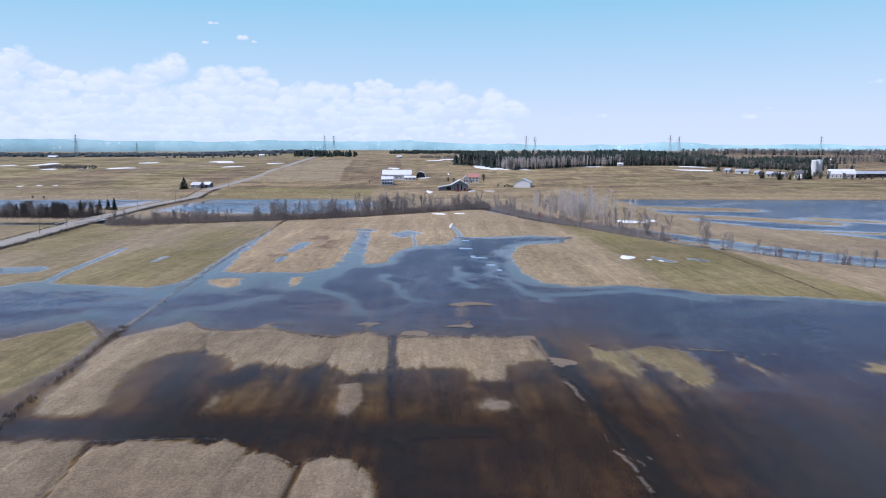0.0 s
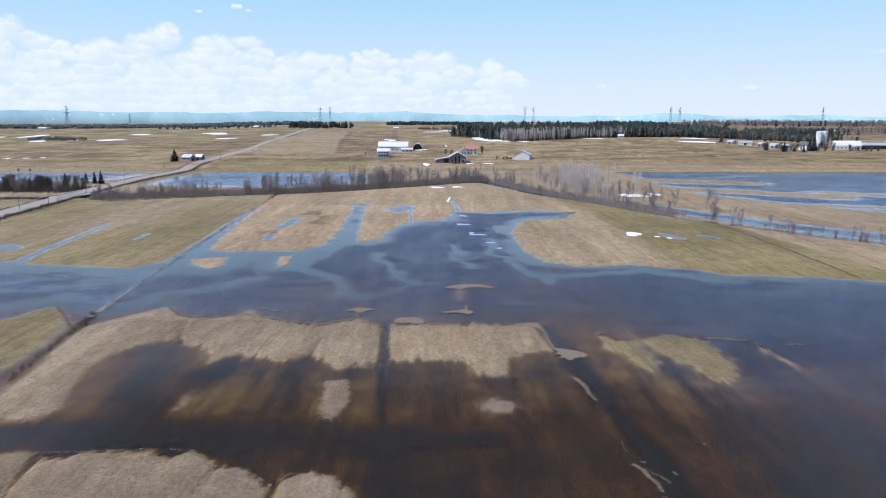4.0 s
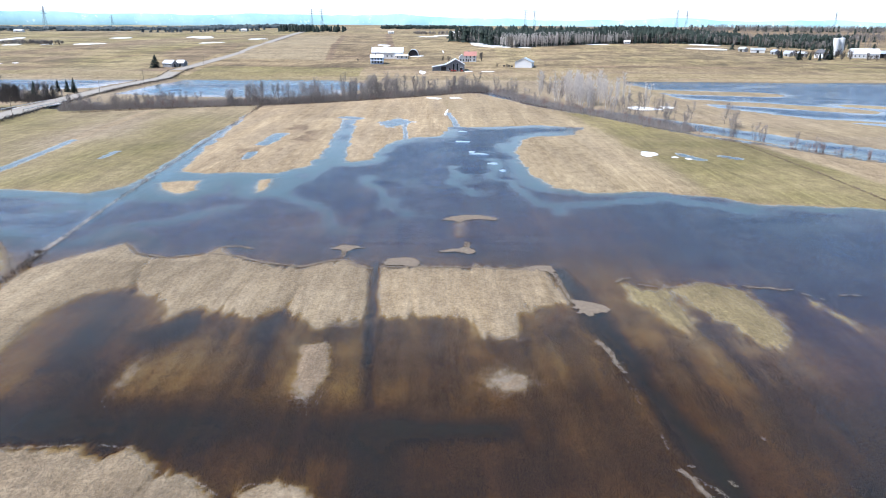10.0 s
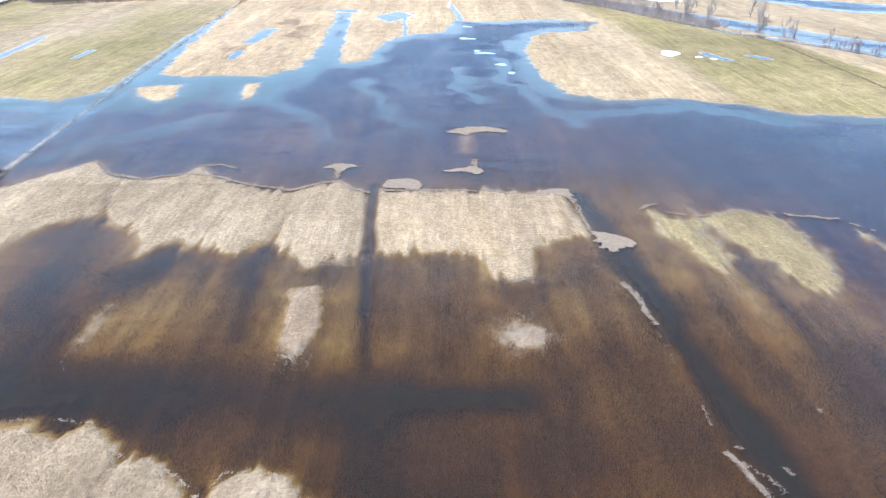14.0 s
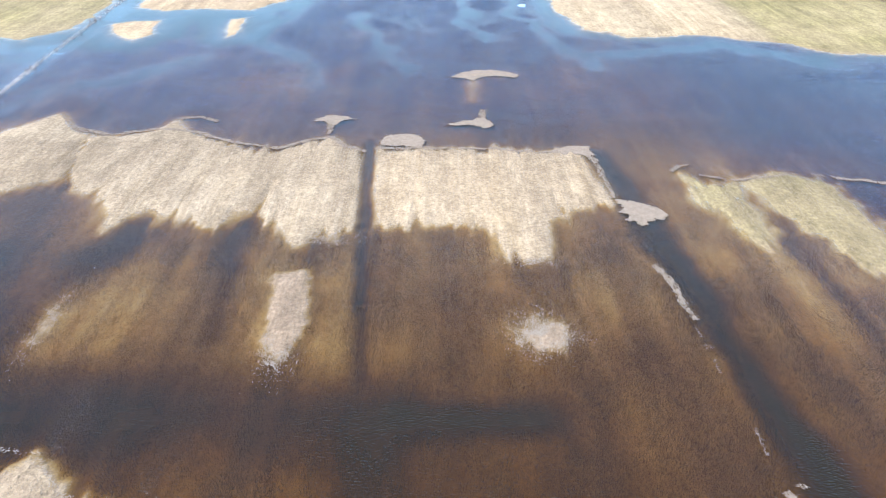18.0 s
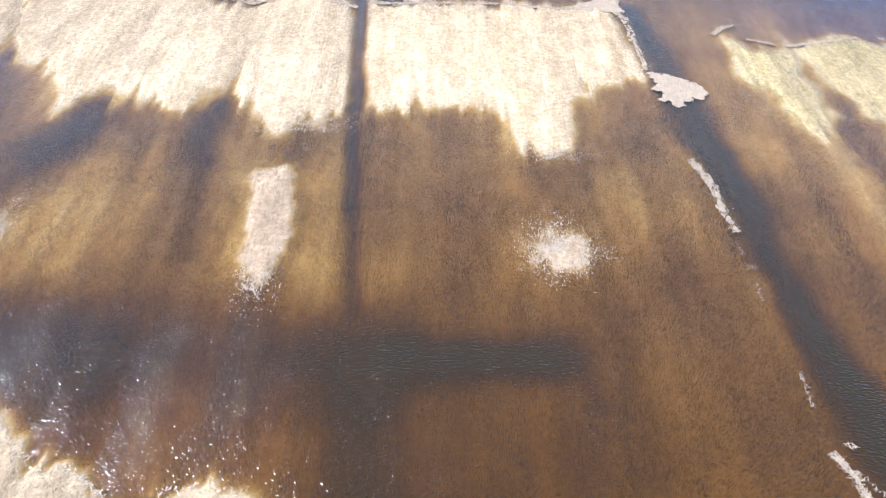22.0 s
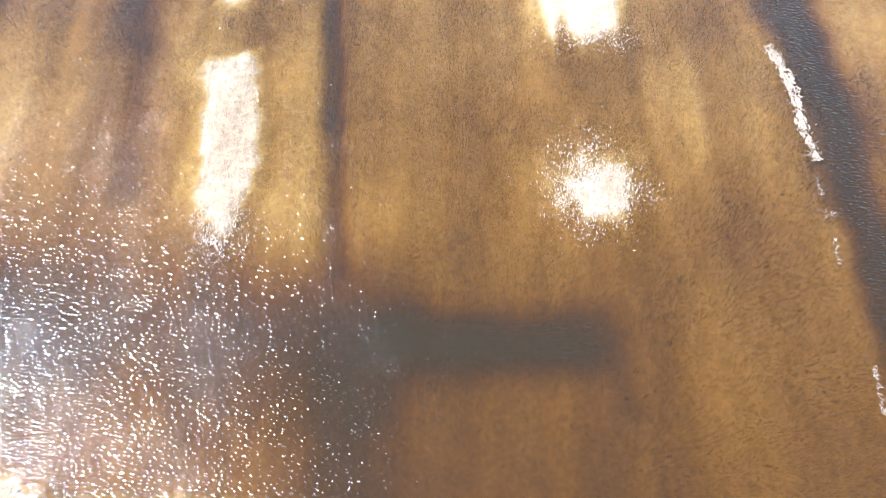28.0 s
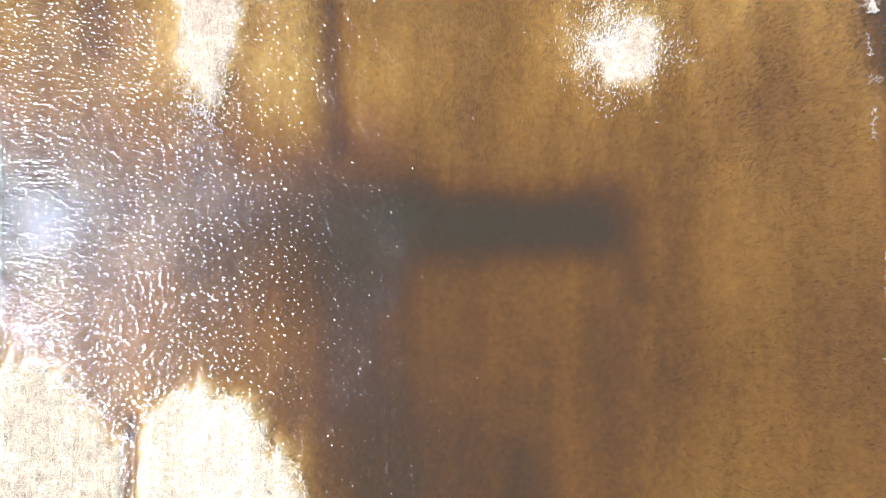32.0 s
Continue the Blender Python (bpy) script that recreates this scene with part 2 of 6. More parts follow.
def cloud_material():
    """Fair-weather cumulus before a pale blue haze, on a sheet out at the rim of the sky."""
    k = Mat("cumulus")
    k.n.remove(k.bsdf)
    c = k.coords((1 / 60, 1 / 60, 1 / 42))
    fluff = k.noise(c, 1.0, 5, 0.6)
    cover, lit = k.attr("cover").outputs["Fac"], k.attr("lit").outputs["Fac"]
    alpha = k.span(k.math("ADD", cover, k.span(fluff, 0.3, 0.7, -0.24, 0.24)), 0.12, 0.72, 0.0, 0.97)
    low = k.attr("low").outputs["Fac"]
    air = k.mix(low, (0.30, 0.62, 0.745), (0.74, 0.80, 0.85))
    # glowing sky bands above the view, coloured for what the water reflects
    air = k.mix(k.attr("high").outputs["Fac"], air, (0.16, 0.30, 0.53))
    air = k.mix(k.attr("crest").outputs["Fac"], air, (0.085, 0.14, 0.29))
    # sunlit tops and greyer bases are painted into the clouds' glow
    heap = k.mix(k.span(k.math("ADD", lit, k.span(fluff, 0.3, 0.7, -0.22, 0.22)), 0.15, 0.8), (0.70, 0.78, 0.84), (0.93, 0.94, 0.95))
    heap = k.mix(k.math("MULTIPLY", low, 0.62), heap, (0.74, 0.82, 0.87))
    glow, clear, m = k.n.new("ShaderNodeEmission"), k.n.new("ShaderNodeBsdfTransparent"), k.n.new("ShaderNodeMixShader")
    k.l.new(k.mix(alpha, air, heap), glow.inputs[0])
    glow.inputs[1].default_value = 1.0
    k.l.new(k.attr("veil").outputs["Fac"], m.inputs[0])
    k.l.new(clear.outputs[0], m.inputs[1])
    k.l.new(glow.outputs[0], m.inputs[2])
    k.l.new(m.outputs[0], k.out.inputs[0])
    return k.m


GROUND, WATER, CLOUD = ground_material(), water_material(), cloud_material()
ASPHALT = plain("worn_asphalt", (0.31, 0.27, 0.22), (0.40, 0.35, 0.29), 0.4)
GRAVEL = plain("road_gravel", (0.25, 0.21, 0.17), (0.34, 0.29, 0.24), 0.6)
SNOW = plain("old_snow", (0.88, 0.885, 0.89), (0.94, 0.94, 0.94), 0.5, 0.6)
WASHED = plain("bleached_straw", (0.36, 0.32, 0.275), (0.50, 0.455, 0.40), 1.0)
ICE = plain("rotten_ice", (0.27, 0.36, 0.45), (0.40, 0.49, 0.57), 0.3, 0.35)
BARK = plain("grey_bark", (0.20, 0.175, 0.155), (0.33, 0.29, 0.265), 2.0, each=0.5)
TWIGS = plain("bare_twigs", (0.28, 0.242, 0.222), (0.46, 0.41, 0.38), 0.6, each=0.45)
DARK_TWIGS = plain("dark_yard_twigs", (0.10, 0.085, 0.075), (0.17, 0.145, 0.125), 0.6, each=0.4)
# darker copy of the bare twigs: shade inside the woods is in the colour
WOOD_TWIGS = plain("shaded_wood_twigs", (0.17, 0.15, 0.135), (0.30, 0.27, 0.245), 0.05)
# needle tones greyed and blued by distance haze put into the colour
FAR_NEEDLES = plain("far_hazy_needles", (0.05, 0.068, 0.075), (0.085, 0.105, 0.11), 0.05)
PALE_BARK = plain("pale_poplar_bark", (0.50, 0.45, 0.40), (0.62, 0.57, 0.51), 1.0)
PALE_TWIGS = plain("pale_poplar_twigs", (0.58, 0.53, 0.49), (0.68, 0.63, 0.58), 0.8)
RED_TWIGS = plain("dogwood_twigs", (0.30, 0.19, 0.165), (0.42, 0.29, 0.25), 0.8, each=0.5)
NEEDLES = plain("spruce_needles", (0.013, 0.026, 0.019), (0.035, 0.052, 0.034), 0.5, each=0.35)
STRAW = plain("washed_up_straw", (0.15, 0.112, 0.077), (0.275, 0.215, 0.152), 1.3)
# kept dark so that the added stalks dim the water bed in low views
SUNKEN = plain("bed_dimming_stalks", (0.075, 0.043, 0.023), (0.13, 0.08, 0.038), 0.7)
STUBBLE = plain("standing_stubble", (0.235, 0.183, 0.13), (0.36, 0.30, 0.226), 1.2)
WEEDS = plain("dead_weeds", (0.12, 0.085, 0.06), (0.24, 0.18, 0.13), 0.8)
WHITE = plain("white_siding", (0.74, 0.75, 0.76), (0.82, 0.82, 0.82), 0.5, 0.6)
BLUEWALL = plain("pale_blue_siding", (0.42, 0.52, 0.66), (0.50, 0.60, 0.72), 0.5, 0.6)
GREYWALL = plain("slate_grey_siding", (0.17, 0.185, 0.21), (0.22, 0.24, 0.27), 0.5, 0.7)
OLDWALL = plain("weathered_grey_boards", (0.28, 0.28, 0.29), (0.38, 0.38, 0.38), 0.7)
TIN = plain("galvanised_roof", (0.62, 0.63, 0.65), (0.74, 0.75, 0.76), 0.3, 0.35, 0.4)
WHITEROOF = plain("white_metal_roof", (0.78, 0.78, 0.78), (0.86, 0.86, 0.86), 0.3, 0.4)
REDROOF = plain("faded_red_roof", (0.46, 0.20, 0.16), (0.56, 0.28, 0.23), 0.4, 0.6)
DARKROOF = plain("dark_shingle_roof", (0.10, 0.10, 0.11), (0.16, 0.16, 0.17), 0.6)
# near-black: stands for the unlit inside of openings; also wheels and tanks
DARK = plain("dark_opening", (0.012, 0.012, 0.014), (0.03, 0.03, 0.032), 1.0)
GLASS = plain("window_glass", (0.02, 0.028, 0.035), (0.035, 0.045, 0.055), 1.0, 0.08, 0.0, 0.0)
CONCRETE = plain("silo_concrete", (0.74, 0.74, 0.72), (0.84, 0.84, 0.82), 0.4)
STEEL = plain("tower_steel", (0.30, 0.34, 0.38), (0.40, 0.44, 0.48), 1.0, 0.5, 0.6)
POLEWOOD = plain("pole_wood", (0.14, 0.115, 0.09), (0.22, 0.185, 0.15), 1.0)


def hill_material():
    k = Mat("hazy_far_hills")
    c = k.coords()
    # distance haze is put into the hills' blue-grey colours; snow flecks on top
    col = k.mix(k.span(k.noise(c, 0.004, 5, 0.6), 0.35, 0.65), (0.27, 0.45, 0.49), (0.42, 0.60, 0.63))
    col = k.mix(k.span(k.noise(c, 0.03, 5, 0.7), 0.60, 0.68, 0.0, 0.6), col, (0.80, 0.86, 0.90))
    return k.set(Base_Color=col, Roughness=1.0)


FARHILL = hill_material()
REDPAINT = plain("red_machine_paint", (0.45, 0.05, 0.04), (0.55, 0.08, 0.06), 1.0, 0.4)


# ---- mesh helpers ----
class Shape:
    """Collects points and faces for one mesh."""

    def __init__(self):
        self.v, self.f = [], []

    def add(self, pts, faces):
        k = len(self.v)
        self.v += [tuple(p) for p in pts]
        self.f += [tuple(i + k for i in f) for f in faces]
        return self

    def box(self, x0, y0, z0, x1, y1, z1):
        p = [(x, y, z) for z in (z0, z1) for x, y in ((x0, y0), (x1, y0), (x1, y1), (x0, y1))]
        return self.add(p, [(3, 2, 1, 0), (4, 5, 6, 7), (0, 1, 5, 4), (1, 2, 6, 5), (2, 3, 7, 6), (3, 0, 4, 7)])

    def tube(self, a, b, r0, r1, sides=5):
        a, b = Vector(a), Vector(b)
        q = (b - a).to_track_quat("Z", "Y")
        p = []
        for c, r in ((a, r0), (b, r1)):
            for i in range(sides):
                w = 2 * math.pi * i / sides
                p.append(c + q @ Vector((r * math.cos(w), r * math.sin(w), 0)))
        f = [(i, (i + 1) % sides, sides + (i + 1) % sides, sides + i) for i in range(sides)]
        return self.add(p, f + [tuple(range(sides - 1, -1, -1)), tuple(range(sides, 2 * sides))])

    def slab(self, quad, thick):
        """A plate of that thickness below four corners."""
        q = [Vector(p) for p in quad]
        n = (q[1] - q[0]).cross(q[2] - q[0]).normalized() * thick
        return self.add(q + [p - n for p in q], [(0, 1, 2, 3), (7, 6, 5, 4), (0, 4, 5, 1), (1, 5, 6, 2), (2, 6, 7, 3), (3, 7, 4, 0)])

    def sliver(self, a, b, w):
        """A thin twig or straw: one long triangle."""
        a, b = Vector(a), Vector(b)
        s = (b - a).cross(Vector((random.uniform(-1, 1), random.uniform(-1, 1), random.uniform(-1, 1)))).normalized() * w
        return self.add([a - s, a + s, b], [(0, 1, 2)])

    def mesh(self, name, material, smooth=False):
        me = bpy.data.meshes.new(name)
        me.from_pydata(self.v, [], self.f)
        me.materials.append(material)
        if smooth:
            me.polygons.foreach_set("use_smooth", [True] * len(me.polygons))
        return me


def part(name, shape, material, parent, label="", smooth=False):
    ob = new(name, shape.mesh(name, material, smooth) if isinstance(shape, Shape) else shape)
    ob.parent = parent
    return tagged(ob, label)


def thing(name, m, label, category, group="", kind=""):
    ob = new(name)
    ob.matrix_world = m
    return tagged(ob, label, category, group, kind)


# ---- lie of the land ----
def lattice(i, j, seed):
    s = np.sin(i * 127.1 + j * 311.7 + seed * 74.7) * 43758.5453
    return s - np.floor(s)


def value_noise(x, y, size, seed=0):
    x, y = x / size, y / size
    i, j = np.floor(x), np.floor(y)
    u, v = x - i, y - j
    u, v = u * u * (3 - 2 * u), v * v * (3 - 2 * v)
    a = lattice(i, j, seed) * (1 - u) + lattice(i + 1, j, seed) * u
    b = lattice(i, j + 1, seed) * (1 - u) + lattice(i + 1, j + 1, seed) * u
    return (a * (1 - v) + b * v) * 2 - 1


def rough(x, y, size, seed=0, octaves=3):
    return sum(value_noise(x, y, size / 2 ** k, seed + k) / 2 ** k for k in range(octaves))


def inside(poly, x, y, margin=14.0):
    """How far points lie inside an outline (minus: outside it, at most margin)."""
    p = np.array(poly, float)
    out = np.full(x.shape, -margin)
    near = (x > p[:, 0].min() - margin) & (x < p[:, 0].max() + margin) & (y > p[:, 1].min() - margin) & (y < p[:, 1].max() + margin)
    px, py = x[near], y[near]
    best, odd = np.full(px.shape, 1e9), np.zeros(px.shape, bool)
    for (ax, ay), (bx, by) in zip(p, np.roll(p, -1, 0)):
        dx, dy = bx - ax, by - ay
        s = np.clip(((px - ax) * dx + (py - ay) * dy) / (dx * dx + dy * dy + 1e-9), 0, 1)
        best = np.minimum(best, (px - ax - s * dx) ** 2 + (py - ay - s * dy) ** 2)
        if ay != by:
            odd ^= ((ay > py) != (by > py)) & (px < dx * (py - ay) / dy + ax)
    out[near] = np.maximum(np.where(odd, 1, -1) * np.sqrt(best), -margin)
    return out


def along(line, x, y):
    """Distance from points to a broken line."""
    best = np.full(x.shape, 1e9)
    for (ax, ay), (bx, by) in zip(line, line[1:]):
        dx, dy = bx - ax, by - ay
        s = np.clip(((x - ax) * dx + (y - ay) * dy) / (dx * dx + dy * dy), 0, 1)
        best = np.minimum(best, (x - ax - s * dx) ** 2 + (y - ay - s * dy) ** 2)
    return np.sqrt(best)


# stubble bars and patches that stand out of the flood
BAR_WEST = [(-11, 146), (-14.4, 148.5), (-16.6, 151.6), (-20.1, 149.7), (-23.2, 147.1), (-31, 149.6), (-36.1, 153.1), (-40.7, 158.5), (-42.5, 154.1),
            (-48.2, 151.8), (-54.2, 154), (-59.2, 160.8), (-66.3, 150.3), (-69, 147), (-69, 140.4), (-64.9, 113.6), (-62.6, 101.5), (-58.7, 100.6),
            (-54.1, 101.5), (-53.1, 105.8), (-55.9, 113.6), (-56.9, 121.1), (-56.4, 129.6), (-54.5, 134.8), (-48.2, 136.6), (-40.8, 131.6), (-38.3, 126.2),
            (-35.4, 127.6), (-29.3, 127.1), (-19.6, 127.4), (-18.1, 123.4), (-15.2, 123.5), (-12.5, 125.2), (-10, 127.3)]
BAR_EAST = [(-10, 147.3), (-3.5, 147.3), (6.4, 147.2), (13.4, 145.8), (18.7, 148.1), (19.8, 143.9), (20, 133.1), (16.1, 131.1), (14, 130.2), (11.7, 127.4),
            (11.1, 120), (8.3, 119.2), (6.4, 120.7), (5.5, 124.8), (1.5, 127.3), (-3, 127.3), (-8.4, 126.4)]
PATCH = [(-17.7, 116.3), (-16, 117.5), (-14.2, 116.3), (-13.3, 109.5), (-13.2, 105.4), (-13.7, 103.2), (-15.2, 103.5), (-16.7, 106.6), (-17.4, 112.6)]
FUZZY = [(7.8, 110), (8.7, 109), (10.6, 107.9), (11.2, 106.4), (9.4, 104.2), (8, 103.8), (6.6, 104.6), (5.1, 106), (4.9, 107), (6.4, 108.4)]
ISLET = [(-37.9, 113), (-36.7, 112.6), (-35.6, 107.5), (-36.2, 104.8), (-37.2, 105.5), (-37.8, 109)]
SEDGE_A = [(31.4, 139.7), (34.3, 138.7), (36.7, 136.4), (36.8, 130), (36.2, 124), (33.8, 123.2), (31.6, 126), (30.3, 132)]
SEDGE_B = [(38.2, 136.9), (42.2, 138.8), (45.6, 139.8), (49.1, 137.4), (49.2, 128), (49, 119.8), (46.1, 117.8), (43, 117.4), (41, 124), (38.4, 131)]
SEDGE_C = [(55.8, 131.2), (57, 132.4), (58.4, 131.8), (60.5, 126), (61, 121), (59.4, 121), (57.6, 125.5)]
SEDGE_D = [(82.5, 130.4), (84.8, 127.8), (86, 120.9), (80, 121), (78, 126)]
FIELD_SW = [(-120, 91), (-60.5, 91.4), (-56.7, 92.8), (-48.7, 92.4), (-47.2, 90.9), (-42.6, 92.8), (-35, 93.4), (-32.6, 92.4), (-30.3, 93), (-27.7, 91),
            (-26.6, 89), (-24, 88.2), (-22.6, 87.8), (-21.6, 87.1), (-20.6, 86), (-19.2, 85.4), (-18.7, 84.8), (-18.5, 81.6), (-18.3, 40), (-18, -300), (-400, -300), (-400, 80)]
FIELD_S = [(-18, 83.5), (-18, 85.6), (-17.7, 87), (-16.7, 87.4), (-15.4, 87.1), (-14.8, 86.7), (-13.4, 87), (-12.3, 86.4), (-12, 85.4), (-11, 84.3), (-9.8, 83.7),
           (-9.3, 82.7), (-8.6, 81.2), (-8, 76), (-5, 60), (4, 30), (18, -300), (-17.8, -300)]
BANK_W = [(-400, 130), (-93.5, 144), (-88.6, 150.2), (-84.4, 161.5), (-79.2, 155.2), (-73.6, 147), (-71.6, 133), (-71.4, 121), (-72, 110), (-90, 98), (-400, 100)]
FIELD_NW = [(-400, 190), (-130, 203), (-127, 210), (-122, 212), (-115, 207), (-98, 205), (-85, 201), (-80, 210), (-79.2, 220), (-83.5, 290), (-90, 395), (-100, 400), (-400, 380)]
FIELD_N = [(-73.2, 230), (-80.4, 290), (-88.4, 370), (-89, 398), (-61, 414), (-29, 437), (2, 462), (5, 387), (5.5, 323), (1.5, 299.4), (-9.3, 293.9), (-18.9, 277), (-21.1, 248.7),
           (-27.7, 244.8), (-36.1, 345.4), (-41.7, 345.3), (-39, 302.6), (-37.1, 262), (-37.9, 239.8), (-44.8, 227), (-56.6, 230), (-65.3, 226)]
NUB_A = [(-73.2, 214.5), (-62.7, 218.5), (-60.4, 206.5), (-63.6, 200.5), (-69.7, 205.7)]
NUB_B = [(-48.3, 219), (-43.9, 222), (-43.1, 204), (-44.9, 203.3)]
FIELD_E = [(5.5, 323), (20, 323.4), (41.7, 330.3), (60.6, 324), (53.2, 303.8), (38, 299.9), (30.9, 290.9), (25.9, 262.6), (25.7, 231.3), (30.4, 211.2), (37.9, 204.9),
           (53.5, 206.9), (65.7, 202.6), (75.9, 194.5), (86.4, 193), (101.9, 189.4), (118.2, 183.7), (200, 170), (400, 150), (400, 190), (152.3, 237), (135, 252),
           (120, 275), (101.5, 300), (85.8, 335), (69.7, 373), (47.8, 420), (34, 491), (2, 462)]
PLAIN = [(-6000, 380), (-172, 364), (-148, 378), (-120, 387.7), (-91, 397.6), (-61.7, 415), (-29.7, 437.6), (2, 462.8), (34, 491), (48, 425), (70, 378), (101.5, 305),
         (122, 280), (152, 243), (400, 200), (6000, 150), (6000, 6000), (-6000, 6000)]
LANDS = [(BAR_WEST, 0.9), (BAR_EAST, 0.9), (PATCH, 0.8), (FUZZY, 1.2), (ISLET, 0.8), (SEDGE_A, 1.6), (SEDGE_B, 1.6), (SEDGE_C, 1.6), (SEDGE_D, 1.6), (FIELD_SW, 0.6), (FIELD_S, 0.5),
         (BANK_W, 1.0), (FIELD_NW, 2.0), (FIELD_N, 2.0), (NUB_A, 1.5), (NUB_B, 1.5), (FIELD_E, 2.0), (PLAIN, 1.0)]
# ditches: line, half width, extra depth
DITCHES = [([(-10.7, 150), (-9.6, 126)], 0.62, 0.6), ([(-9.6, 126), (-8.4, 112)], 0.6, 0.42), ([(-8.4, 112), (-7.4, 101)], 0.55, 0.22), ([(-4, 97), (7.0, 97.2)], 1.8, 0.46), ([(-60, 98.5), (-30, 97), (-7, 96.5)], 4.6, 0.36),
           ([(20.8, 146), (22.9, 127), (24.3, 113), (25.4, 101), (26.4, 88), (27.5, 60)], 1.8, 0.55), ([(3.2, 84), (3.2, 60)], 1.3, 0.16), ([(9, 97), (9.2, 93)], 0.9, 0.10), ([(5, 180), (4.5, 167)], 1.7, -0.34), ([(2.5, 180), (12, 180)], 1.4, -0.3),
           ([(-24.3, 129.5), (-22.6, 118)], 1.4, 0.24), ([(-22.6, 118), (-21, 107)], 1.3, 0.1), ([(-6, 94), (-5, 88), (-3, 78), (-2, 60)], 3.0, 0.22), ([(-48.5, 92), (-46, 76), (-43, 40)], 0.5, 0.5),
           ([(-18.4, 86), (-18.2, 60)], 0.28, 0.4), ([(-47.5, 135), (-51, 150)], 0.5, 0.30), ([(-22.6, 126), (-21.8, 137)], 0.4, 0.28), ([(-32, 127), (-31, 138)], 0.3, 0.2), ([(13.5, 129), (13, 136)], 0.35, 0.2), ([(-34, 128), (-40, 112), (-42, 100)], 3.5, 0.25), ([(-50, 134), (-46, 112)], 4.0, 0.3), ([(37.2, 134), (38.5, 110), (40, 80)], 1.2, 0.12), ([(52, 135), (53, 100), (54, 70)], 3.0, 0.14), ([(34, 124), (34.6, 105), (35.5, 88)], 2.6, -0.06), ([(45, 118), (46, 100), (47, 80)], 3.2, -0.07), ([(59.5, 122), (61, 100), (62, 85)], 2.4, -0.08)]
# wind-sheltered slicks that curl over the open flood
SLICKS = [([(-42, 207), (-33, 196), (-24.5, 182), (-21.6, 170)], 2.6), ([(-19, 223), (-14, 199), (-7, 183)], 2.0), ([(3.6, 238), (7.3, 211), (9.6, 202)], 1.8), ([(15.6, 251), (16.4, 221), (23.6, 197), (28, 185)], 2.4),
          ([(-86, 186), (-76, 188), (-77, 201)], 4.0), ([(-35.7, 245), (-34.4, 219), (-41, 204)], 3.0), ([(28, 192), (55, 198), (75, 186)], 3.0), ([(-69, 164), (-59, 174), (-49, 189)], 3.5)]
RIVER = [(420, 150), (200, 232), (159, 251), (130, 288), (113, 318), (95, 348), (62, 400), (40, 452), (30, 482), (0, 478), (-30, 452), (-62, 428), (-92, 411), (-150, 392), (-205, 380), (-420, 372)]
LAKE = [(137, 584), (141, 536), (143, 449), (148, 405), (174, 351), (201, 318), (262, 285), (700, 250), (700, 582), (330, 582)]
TONGUES = [([(112, 508), (160, 486), (200, 477)], 14.0), ([(135, 440), (172, 418), (210, 388)], 11.0), ([(222, 412), (250, 392), (420, 372)], 7.0), ([(176, 351), (230, 330)], 4.0)]
DIAMOND = [(-24.5, 337), (-17.5, 352), (-9, 340), (-12, 332), (-16.5, 321)]
POND_N = [(-186, 571), (-77, 578), (-40, 520), (-60, 462), (-90, 440), (-150, 445), (-192, 455)]
POND_NW = [(-222, 566), (-420, 560), (-420, 440), (-290, 446), (-222, 500)]
PUDDLES = [([(5.3, 373), (7.3, 344), (8.9, 318)], 1.2), ([(-59.6, 302), (-60.4, 278)], 2.6), ([(-60, 262), (-59.4, 250)], 1.3), ([(-13.5, 336), (-11.5, 285)], 0.8), ([(-41, 353), (-36, 350)], 3.6),
           ([(-120, 207), (-123.5, 224), (-126, 247), (-130, 284)], 1.4), ([(-160, 228), (-140, 232)], 7.0), ([(-77.6, 214), (-80, 250), (-84, 310)], 1.6), ([(-105, 262), (-104, 250)], 0.9),
           ([(80, 262), (83, 252)], 1.5), ([(93, 258), (96, 254)], 1.4)]
ROAD = [(-172, 100), (-178, 220), (-183, 288), (-190, 341), (-200, 427), (-205, 486), (-204, 612), (-199, 724), (-206, 900), (-218, 1074), (-232, 1300), (-260, 1800)]
HILL_Y = [0, 575, 600, 700, 775, 850, 1000, 1200, 1500, 2000, 3000, 4900]
HILL_Z = [0, 0, 4.0, 8.8, 11.5, 15.5, 19.5, 25, 30.5, 33, 35, 37]


def road_x(y):
    return np.interp(y, [p[1] for p in ROAD], [p[0] for p in ROAD])


